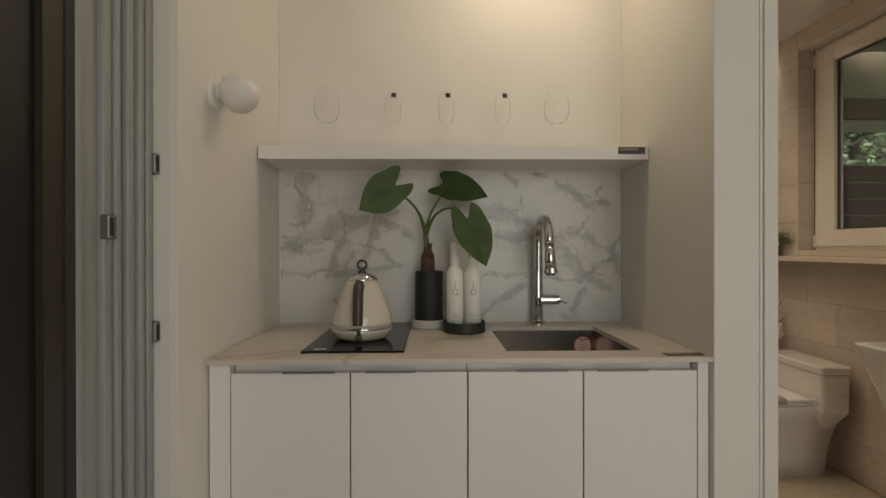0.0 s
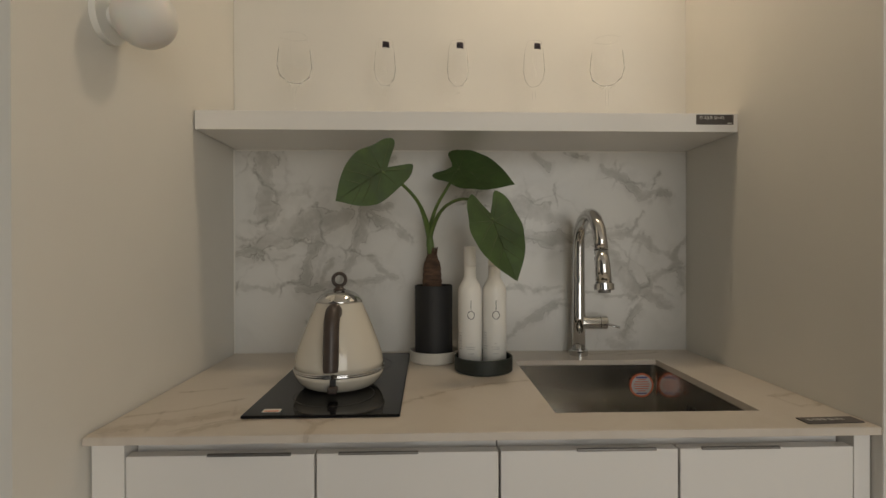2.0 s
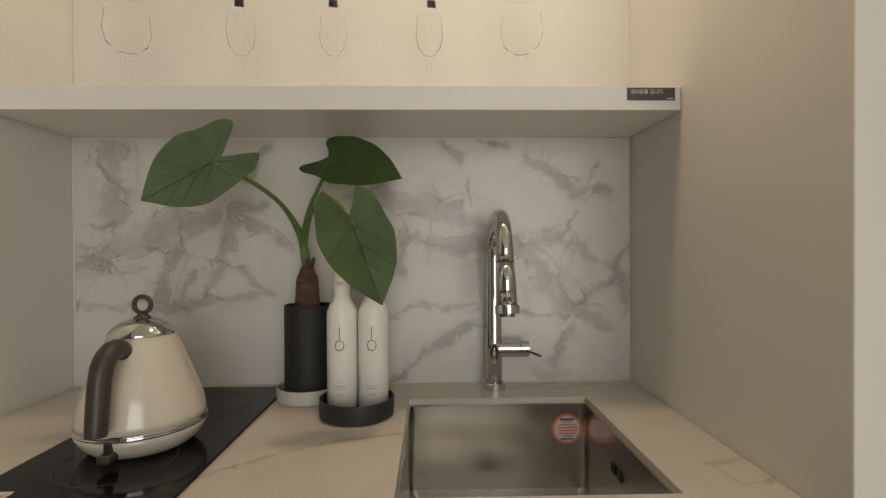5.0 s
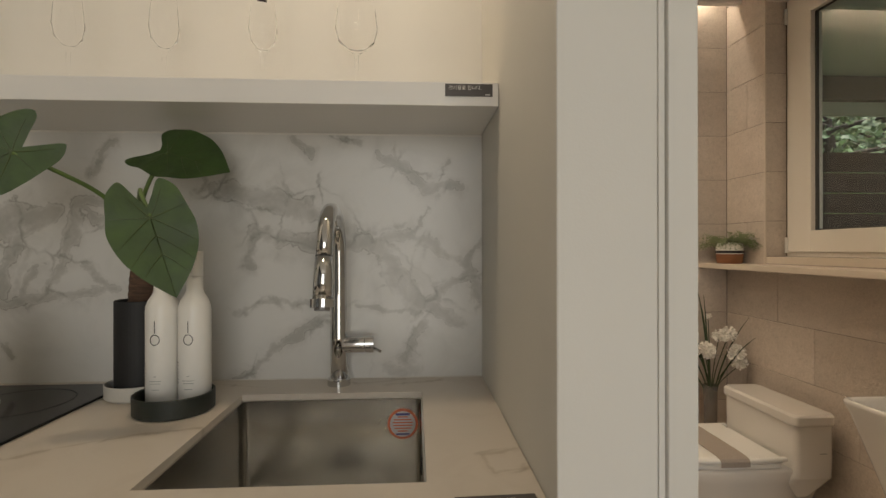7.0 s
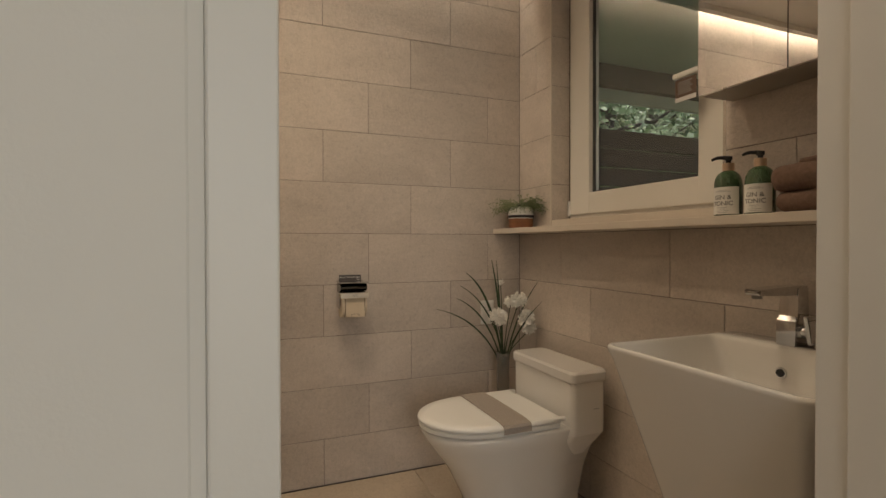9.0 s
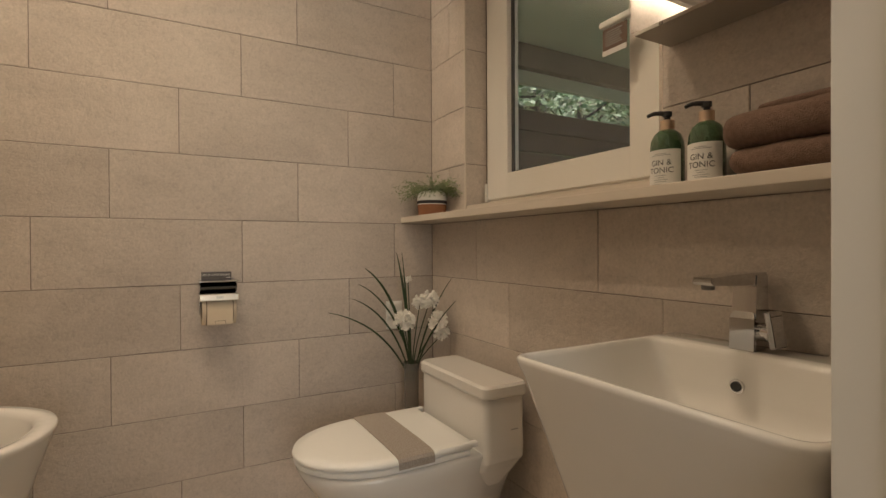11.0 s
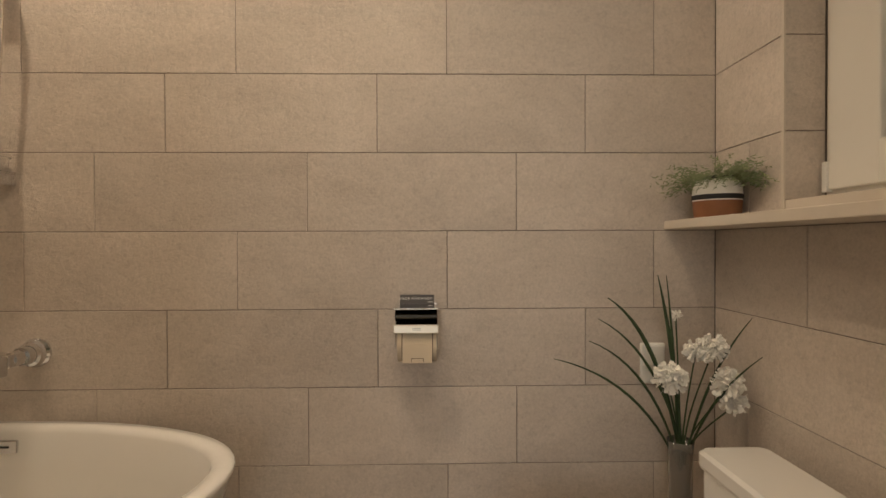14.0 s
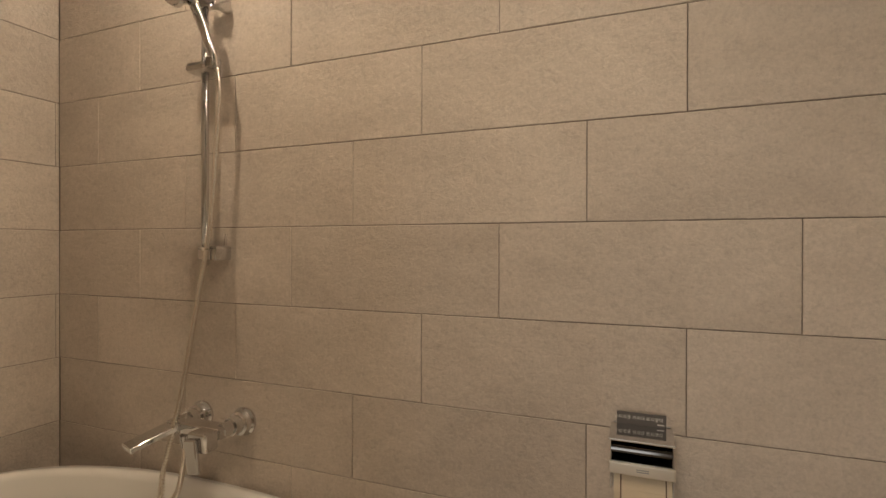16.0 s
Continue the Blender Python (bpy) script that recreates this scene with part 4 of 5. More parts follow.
def signs():
    s = thing("shelf_sign", 0.66, -0.231, 1.455, "small grey notice sign fixed to the shelf edge", "sign", "display notices")
    part("plate", box(0.612, 0.697, -0.2312, -0.2294, 1.4585, 1.4805), M_SIGN, s)
    words("lettering", "전시용품 입니다.", 0.0085, pose(0.618, -0.2314, 1.473, 90), M_SIGNTEXT, s, "LEFT")
    part("mark", boxes((0.683, 0.693, -0.2316, -0.2312, 1.4605, 1.462)), M_SIGNTEXT, s)
    s = thing("counter_sign", 0.65, -0.555, 0.9, "small grey notice sign lying on the worktop", "sign", "display notices")
    m = Matrix.Translation((0.65, -0.556, 0.9003)) @ Matrix.Rotation(radians(2), 4, "Z")
    bm = box(-0.047, 0.047, -0.013, 0.013, 0, 0.0018)
    bm.transform(m)
    part("plate", bm, M_SIGN, s)
    words("lettering", "전시용품 입니다.", 0.009, m @ pose(-0.038, 0.001, 0.0021), M_SIGNTEXT, s, "LEFT")


def globe_lamp():
    g = thing("wall_lamp", -0.51, -0.523, 1.55, "white opal globe wall lamp, switched off, on the niche cheek", "wall lamp")
    part("backplate", disc_x(-0.5118, -0.501, -0.523, 1.55, 0.042, 40), M_WHITE, g)
    part("neck", disc_x(-0.502, -0.49, -0.523, 1.55, 0.016), M_WHITE, g)
    bm = bmesh.new()
    bmesh.ops.create_uvsphere(bm, u_segments=40, v_segments=24, radius=0.048, matrix=Matrix.Translation((-0.45, -0.523, 1.55)))
    part("globe", bm, M_OPAL, g, smooth=True)


def ceiling_lamp(x, y, r):
    c = thing("downlight", x, y, TOP, "white round recessed ceiling downlight", "downlight", "ceiling downlights")
    part("trim_ring", loft([ring(x, y, TOP - 0.0005, r + 0.018, 32), ring(x, y, TOP - 0.008, r + 0.014, 32), ring(x, y, TOP - 0.009, r + 0.003, 32), ring(x, y, TOP - 0.001, r, 32)], (False, False)), M_WHITE, c)
    part("lens", loft([ring(x, y, TOP - 0.0035, r, 32), ring(x, y, TOP - 0.003, r * 0.5, 32)], (False, True)), M_LAMP, c, "glowing lens")


sliding_door()
base_cabinets()
worktop()
sink()
backsplash()
wall_shelf()
kitchen_tap()
hob()
kettle()
potted_plant()
bottles()
wine_glasses()
signs()
globe_lamp()
ceiling_lamp(*NICHE, 0.045)
for x, y in BATH:
    ceiling_lamp(x, y, 0.03)


# ---- the bathroom ----
def window():
    w = tagged(thing("window_1", 2.25, 0.6, 1.15, "white vinyl tilt window with clear double glazing", "window"), kind="structure")
    x0, x1 = 2.222, 2.3
    ya, yb, za, zb = WY0 + 0.004, WY1 - 0.006, 1.15, 2.296
    f = 0.055
    part("window_frame", boxes((x0 + 0.012, x1 + 0.04, ya, ya + f, za, zb, 0.002), (x0 + 0.012, x1 + 0.04, yb - f, yb, za, zb, 0.002), (x0 + 0.0125, x1 + 0.04, ya + f, yb - f, za, za + f, 0.002), (x0 + 0.0125, x1 + 0.04, ya + f, yb - f, zb - f, zb, 0.002)), M_VINYL, w)
    ga, gb, gc, gd = 0.332, 0.88, 1.262, 2.186
    sash = part("sash", boxes((x0, x1 - 0.02, ya + 0.018, ga, za + 0.02, zb - 0.02, 0.004), (x0, x1 - 0.02, gb, yb - 0.018, za + 0.02, zb - 0.02, 0.004), (x0 + 0.0005, x1 - 0.02, ga - 0.004, gb + 0.004, za + 0.02, gc, 0.004), (x0 + 0.0005, x1 - 0.02, ga - 0.004, gb + 0.004, gd, zb - 0.02, 0.004)), M_VINYL, w)
    part("seal", boxes((x0 + 0.02, x0 + 0.03, gb - 0.012, gb + 0.002, gc - 0.002, gd + 0.002), (x0 + 0.02, x0 + 0.03, ga - 0.002, ga + 0.006, gc - 0.002, gd + 0.002), (x0 + 0.02, x0 + 0.03, ga, gb, gc - 0.002, gc + 0.006), (x0 + 0.02, x0 + 0.03, ga, gb, gd - 0.006, gd + 0.002)), M_RUBBER, sash, "dark rubber seal")
    for x in (x0 + 0.024, x0 + 0.042):
        p = part("pane", box(x, x + 0.004, ga - 0.003, gb + 0.003, gc - 0.003, gd + 0.003), M_PANE, sash, "clear glass pane")
        p.visible_shadow = False
    part("hinge", box(x0 - 0.004, x0 + 0.012, yb - 0.018, yb - 0.004, 1.165, 1.235, 0.002), M_WHITE, w)
    part("hinge", box(x0 - 0.004, x0 + 0.012, yb - 0.018, yb - 0.004, 2.19, 2.26, 0.002), M_WHITE, w)
    h = part("handle", boxes((x0 - 0.012, x0, 0.262, 0.298, 1.55, 1.62, 0.004), (x0 - 0.056, x0 - 0.01, 0.27, 0.29, 1.575, 1.597, 0.003), (x0 - 0.069, x0 - 0.052, 0.27, 0.375, 1.577, 1.595, 0.005)), M_WHITE, sash, "white lever handle")
    structure("window_reveal", boxes((WX + 0.004, x0 + 0.012, WY0 - 0.001, WY0 + 0.003, WZ0, WZ1), (WX + 0.004, 2.34, WY0 + 0.003, WY1 - 0.003, WZ1 - 0.006, WZ1)), M_VINYL)
    c = thing("hang_tag", 2.16, 0.33, 1.5, "brown card tag hanging from the window handle", "tag")
    part("card", boxes((2.1585, 2.16, 0.285, 0.365, 1.5, 1.572)), M_CARD, c)
    part("strip", boxes((2.1575, 2.1585, 0.285, 0.365, 1.5, 1.514)), M_SIGNTEXT, c, "white strip")
    bm = bmesh.new()
    for i in range(7):
        box(2.158, 2.1585, 0.3 + 0.004 * (i % 3), 0.355, 1.525 + i * 0.006, 1.5272 + i * 0.006, bm=bm)
    part("print", bm, M_GREYINK, c, "unreadable print")
    part("cord", tube([(2.159, 0.33, 1.571), (2.158, 0.333, 1.58), (2.16, 0.336, 1.6)], 0.0012, 5), M_WHITE, c)


def corner_trim():
    structure("trim_corner", boxes((WX - 0.0015, WX + 0.004, WY1 - 0.0045, WY1 + 0.004, 1.1145, WZ1, 0.001)), M_SHELF, "pale tile edge strip at the window recess")
    structure("trim_window", boxes((WX - 0.0015, WX + 0.004, WY0 - 0.006, WY0 + 0.0045, 1.1145, WZ1, 0.001)), M_STEEL, "satin metal tile edge strip at the window recess")


def ledge():
    s = thing("wall_ledge", 2.05, 0.47, 1.09, "cream stone ledge running under the window", "shelf")
    part("slab", box(1.985, WX + 0.004, -0.37, NY - 0.001, 1.09, 1.114, 0.002), M_SHELF, s)
    part("inner_slab", box(WX + 0.004, 2.24, WY0 + 0.003, WY1 - 0.001, 1.1185, 1.149, 0.001), M_SHELF, s)


def mirror_cabinet():
    c = thing("mirror_cabinet", 2.07, -0.11, 1.443, "mirror-fronted wall cabinet with a grey underside", "cabinet")
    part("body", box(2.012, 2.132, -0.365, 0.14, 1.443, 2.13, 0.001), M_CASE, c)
    for y0, y1 in ((-0.0985, 0.1385), (-0.3635, -0.1015)):
        part("door", box(1.997, 2.01, y0, y1, 1.4435, 2.13), M_MIRROR, c, "mirror door")


def basin():
    b = thing("washbasin", 1.9, -0.11, 0.79, "white porcelain pedestal basin tapering towards the floor", "basin")
    x1 = WX - 0.003
    x0, ya, yb, r, z = BAS[0]
    secs = [rounded(q[0], x1, q[1], q[2], q[3], q[4]) for q in (BAS[3], BAS[2], BAS[1])]
    secs += [rounded(x0 + 0.001, x1, ya + 0.001, yb - 0.001, r, z - 0.006), rounded(x0, x1, ya, yb, r, z)]
    secs += [rounded(x0 + 0.0015, x1, ya + 0.0015, yb - 0.0015, r, z + 0.004), rounded(x0 + 0.005, x1, ya + 0.005, yb - 0.005, r * 0.9, z + 0.006), rounded(x0 + 0.009, x1 - 0.092, ya + 0.01, yb - 0.01, r * 0.9, z + 0.006)]
    for dx, dy, back, h in ((0.0125, 0.0135, 0.0965, 0.0035), (0.0155, 0.0165, 0.0985, -0.004), (0.022, 0.025, 0.1005, -0.02), (0.055, 0.052, 0.106, -0.075), (0.082, 0.078, 0.112, -0.108), (0.11, 0.105, 0.128, -0.12), (0.17, 0.18, 0.17, -0.124)):
        secs.append(rounded(x0 + dx, x1 - back, ya + dy, yb - dy, r * 0.9, z + h))
    part("bowl", loft(secs), M_PORC, b, smooth=True)
    part("overflow", tube([(x1 - 0.1095, -0.07, 0.735), (x1 - 0.1035, -0.07, 0.736)], 0.013, 24), M_CHROME, b, "chrome overflow ring")
    part("overflow_hole", tube([(x1 - 0.112, -0.07, 0.7345), (x1 - 0.1065, -0.07, 0.7355)], 0.009, 20), M_DARKGAP, b)
    part("drain", lathe(x0 + 0.21, -0.115, [(0.03, z - 0.1235), (0.03, z - 0.12), (0.024, z - 0.118), (0.001, z - 0.118)], 24), M_CHROME, b, "chrome waste")
    t = thing("basin_tap", 2.085, -0.06, 0.797, "square chrome basin mixer tap", "tap")
    y = -0.0635
    rect = lambda xa, xb, hy, zz: [(xa, y - hy, zz), (xb, y - hy, zz), (xb, y + hy, zz), (xa, y + hy, zz)]
    col = part("column", loft([rect(2.055, 2.1, 0.0235, 0.7965), rect(2.055, 2.1, 0.0235, 0.8), rect(2.058, 2.1, 0.0225, 0.86), rect(2.063, 2.1, 0.021, 0.925), rect(2.064, 2.1, 0.021, 0.936)]), M_CHROME, t)
    part("front_plate", loft([rect(2.05, 2.06, 0.0225, 0.797), rect(2.0515, 2.06, 0.0225, 0.856), rect(2.058, 2.062, 0.0185, 0.868)]), M_CHROME, col)
    side = lambda x, hy, za, zb: [(x, y - hy, za), (x, y + hy, za), (x, y + hy, zb), (x, y - hy, zb)]
    part("spout", loft([side(1.932, 0.017, 0.927, 0.932), side(1.937, 0.018, 0.922, 0.935), side(1.98, 0.019, 0.92, 0.938), side(2.045, 0.0198, 0.918, 0.9405), side(2.0985, 0.0198, 0.925, 0.9405)]), M_CHROME, t)
    h = part("handle", tube([(2.076, -0.084, 0.832), (2.076, -0.104, 0.832)], 0.0165, 28), M_CHROME, t, "round lever hub")
    bm = box(-0.021, 0.021, -0.0055, 0.0055, -0.03, 0.036, 0.003)
    bm.transform(Matrix.Translation((2.073, -0.112, 0.836)) @ Matrix.Rotation(radians(-9), 4, "X"))
    part("lever", bm, M_CHROME, h, "flat chrome lever plate")
    part("aerator", lathe(1.95, y, [(0.011, 0.9225), (0.011, 0.914), (0.008, 0.913)], 16), M_PULL, t)


def d_shape(xf, xc, xr, yc, b, z, n=18):
    pts = [(xr, yc + b, z), ((xr + xc) / 2, yc + b, z)]
    for i in range(n + 1):
        a = radians(90 + 180 * i / n)
        pts.append((xc + (xc - xf) * math.cos(a), yc + b * math.sin(a), z))
    return pts + [((xr + xc) / 2, yc - b, z), (xr, yc - b, z)]


def toilet():
    t = thing("toilet", 1.8, TY, 0, "white one-piece porcelain toilet with a closed lid", "toilet")
    part("bowl", loft([d_shape(1.63, 1.78, 2.02, TY, 0.125, 0.001), d_shape(1.6, 1.77, 2.02, TY, 0.13, 0.1), d_shape(1.54, 1.73, 2.03, TY, 0.152, 0.22), d_shape(1.465, 1.69, 2.05, TY, 0.182, 0.32), d_shape(1.44, 1.67, 2.07, TY, 0.193, 0.366), d_shape(1.447, 1.673, 2.07, TY, 0.188, 0.376)]), M_PORC, t, smooth=True)
    tank = part("tank", loft([rounded(1.95, 2.04, TY - 0.165, TY + 0.165, 0.03, 0.262), rounded(1.925, 2.075, TY - 0.19, TY + 0.19, 0.025, 0.318), rounded(1.932, 2.088, TY - 0.204, TY + 0.204, 0.022, 0.345), rounded(1.937, 2.088, TY - 0.2065, TY + 0.2065, 0.022, 0.38), rounded(1.936, 2.088, TY - 0.207, TY + 0.207, 0.022, 0.535)]), M_PORC, t, smooth=False)
    part("tank_lid", loft([rounded(1.931, 2.092, TY - 0.212, TY + 0.212, 0.022, 0.538), rounded(1.929, 2.092, TY - 0.214, TY + 0.214, 0.022, 0.545), rounded(1.929, 2.092, TY - 0.214, TY + 0.214, 0.022, 0.57), rounded(1.936, 2.088, TY - 0.207, TY + 0.207, 0.022, 0.578)]), M_PORC, t)
    part("seat", loft([d_shape(1.437, 1.665, 1.895, TY, 0.186, 0.3795), d_shape(1.433, 1.665, 1.895, TY, 0.189, 0.384), d_shape(1.433, 1.665, 1.895, TY, 0.189, 0.394), d_shape(1.436, 1.665, 1.895, TY, 0.186, 0.397)]), M_WHITE, t, smooth=False)
    lid = part("lid", loft([d_shape(1.432, 1.665, 1.9, TY, 0.19, 0.399), d_shape(1.429, 1.665, 1.9, TY, 0.192, 0.404), d_shape(1.432, 1.665, 1.9, TY, 0.19, 0.413), d_shape(1.47, 1.67, 1.89, TY, 0.165, 0.4185), d_shape(1.55, 1.68, 1.87, TY, 0.1, 0.42)]), M_WHITE, t, smooth=True)
    part("hinge", boxes((1.895, 1.92, TY - 0.15, TY + 0.15, 0.377, 0.408, 0.004)), M_WHITE, t)
    for y in (TY - 0.178, TY + 0.178):
        part("hinge_arm", box(1.79, 1.925, y - 0.009, y + 0.009, 0.4, 0.416, 0.004), M_WHITE, lid)
    part("print", boxes((1.49, 1.492, TY - 0.03, TY + 0.0, 0.4165, 0.4185)), M_GREYINK, lid)
    part("print_mark", boxes((2.03, 2.055, TY - 0.2078, TY - 0.2068, 0.435, 0.438)), M_GREYINK, tank, "small grey print")
    c = thing("paper_band", 1.7, TY, 0.42, "grey-beige woven paper band laid across the toilet lid", "band")
    xs = (1.665, 1.775)
    prof = [(-0.196, 0.39), (-0.195, 0.408), (-0.188, 0.4165), (-0.165, 0.4205), (-0.1, 0.4222), (0.1, 0.4222), (0.165, 0.4205), (0.188, 0.4165), (0.195, 0.408), (0.196, 0.39)]
    secs = [[(xs[0], TY + u, z), (xs[1], TY + u, z), (xs[1], TY + u, z + 0.0015), (xs[0], TY + u, z + 0.0015)] for u, z in prof]
    part("weave", loft(secs), M_CLOTH, c)


def bathtub():
    cx, cy = 0.14, 0.943
    t = thing("bathtub", cx, cy, 0, "white freestanding oval bathtub", "bathtub")

    def oval(a, b, z, n=64):
        pts = []
        for i in range(n):
            w = 2 * math.pi * i / n
            c, s = math.cos(w), math.sin(w)
            pts.append((cx + a * math.copysign(abs(c) ** 0.88, c), cy + b * math.copysign(abs(s) ** 0.88, s), z))
        return pts
    rows = [(0.56, 0.25, 0.001), (0.6, 0.27, 0.1), (0.66, 0.305, 0.3), (0.72, 0.345, 0.48), (0.742, 0.359, 0.545), (0.745, 0.36, 0.553), (0.742, 0.357, 0.559), (0.72, 0.335, 0.56), (0.7, 0.318, 0.557), (0.693, 0.31, 0.545), (0.67, 0.29, 0.45), (0.61, 0.25, 0.25), (0.56, 0.22, 0.16), (0.4, 0.15, 0.14)]
    part("shell", loft([oval(*r) for r in rows]), M_PORC, t, smooth=True)
    o = part("overflow_plate", boxes((0.114, 0.209, 1.236, 1.246, 0.494, 0.529, 0.003)), M_CHROME, t, "chrome overflow plate")
    part("overflow_slot", boxes((0.133, 0.19, 1.2352, 1.237, 0.509, 0.5145)), M_DARKGAP, o, "black slot")
    part("waste", lathe(cx, cy, [(0.035, 0.1405), (0.035, 0.145), (0.03, 0.147), (0.001, 0.147)], 24), M_CHROME, t)


def shower():
    m = thing("bath_mixer", 0.13, 1.26, 0.75, "chrome wall-mounted bath mixer with a flat spout", "tap")
    for x in (0.051, 0.212):
        part("rosette", loft([[(x + r * math.cos(a), y, 0.75 + r * math.sin(a)) for a in (2 * math.pi * i / 32 for i in range(32))] for r, y in ((0.04, 1.3075), (0.041, 1.3), (0.036, 1.293), (0.033, 1.285), (0.033, 1.278), (0.026, 1.274), (0.025, 1.25))]), M_CHROME, m)
        part("nut", disc_y(x, 1.215, 1.252, 0.75, 0.021, 8), M_CHROME, m)
    part("body", boxes((0.035, 0.228, 1.192, 1.24, 0.732, 0.766, 0.005)), M_CHROME, m)
    bm = box(-0.026, 0.026, -0.14, 0.0, -0.008, 0.008, 0.003)
    bm.transform(Matrix.Translation((0.062, 1.215, 0.755)) @ Matrix.Rotation(radians(14), 4, "X") @ Matrix.Rotation(radians(-16), 4, "Z"))
    part("spout", bm, M_CHROME, m, "flat chrome spout")
    part("aerator", lathe(0.03, 1.1, [(0.013, 0.725), (0.013, 0.713), (0.009, 0.712)], 16), M_CHROME, m)
    part("lever_block", box(0.165, 0.228, 1.148, 1.194, 0.713, 0.765, 0.006), M_CHROME, m)
    bm = box(-0.02, 0.02, -0.006, 0.006, -0.045, 0.045, 0.004)
    bm.transform(Matrix.Translation((0.19, 1.143, 0.705)) @ Matrix.Rotation(radians(-8), 4, "Y"))
    part("lever", bm, M_CHROME, m, "chrome lever plate")
    part("outlet", lathe(0.082, 1.215, [(0.014, 0.722), (0.014, 0.706), (0.011, 0.704), (0.011, 0.688)], 16), M_CHROME, m)
    r = thing("shower_set", 0.128, 1.26, 1.2, "chrome shower rail with hand shower, hose and clear soap dish", "shower")
    rail = part("rail", tube([(0.107, 1.262, 1.2), (0.107, 1.262, 1.98)], 0.0105, 18), M_CHROME, r, smooth=True)
    for z in (1.235, 1.955):
        part("bracket", boxes((0.14, 0.16, 1.245, 1.3075, z - 0.02, z + 0.02, 0.003), (0.092, 0.145, 1.248, 1.276, z - 0.018, z + 0.018, 0.004)), M_CHROME, r)
    part("slider", boxes((0.068, 0.148, 1.222, 1.288, 1.748, 1.776, 0.012), (0.146, 0.17, 1.225, 1.262, 1.755, 1.785, 0.004)), M_CHROME, r)
    head = part("hand_shower", tube([(0.168, 1.243, 1.755), (0.158, 1.238, 1.8), (0.135, 1.222, 1.88), (0.118, 1.205, 1.94)], [0.0105, 0.013, 0.0135, 0.015], 16), M_CHROME, r, smooth=True)
    part("spray_face", tube([(0.122, 1.21, 1.945), (0.108, 1.16, 1.952), (0.104, 1.145, 1.935)], [0.02, 0.045, 0.045], 24), M_CHROME, head)
    hose = [(0.17, 1.243, 1.752), (0.178, 1.243, 1.7), (0.17, 1.243, 1.55), (0.149, 1.24, 1.313), (0.109, 1.225, 1.058), (0.084, 1.2, 0.839), (0.055, 1.165, 0.62), (0.075, 1.145, 0.555), (0.1, 1.145, 0.553), (0.122, 1.16, 0.6), (0.092, 1.205, 0.66), (0.082, 1.215, 0.69)]
    bm = tube(hose, 0.0068, 10, 16)
    hs = part("hose", bm, M_HOSE, r, "ribbed steel hose", smooth=True)
    ribs = bmesh.new()
    pts = [Vector(p) for p in hose]
    for a, b in zip(pts, pts[1:]):
        n = max(int((b - a).length / 0.008), 1)
        for k in range(n):
            c, d = a.lerp(b, k / n), (b - a).normalized()
            join(ribs, tube([c - d * 0.0018, c + d * 0.0018], 0.0074, 8))
    part("hose_ribs", ribs, M_HOSE, hs)
    d = part("soap_dish", loft([rounded(0.02, 0.165, 1.19, 1.3, 0.03, 1.245), rounded(0.012, 0.17, 1.18, 1.3, 0.03, 1.29), rounded(0.016, 0.166, 1.184, 1.296, 0.03, 1.29), rounded(0.024, 0.16, 1.194, 1.296, 0.03, 1.25)]), M_GLASS, r, "clear plastic soap dish")


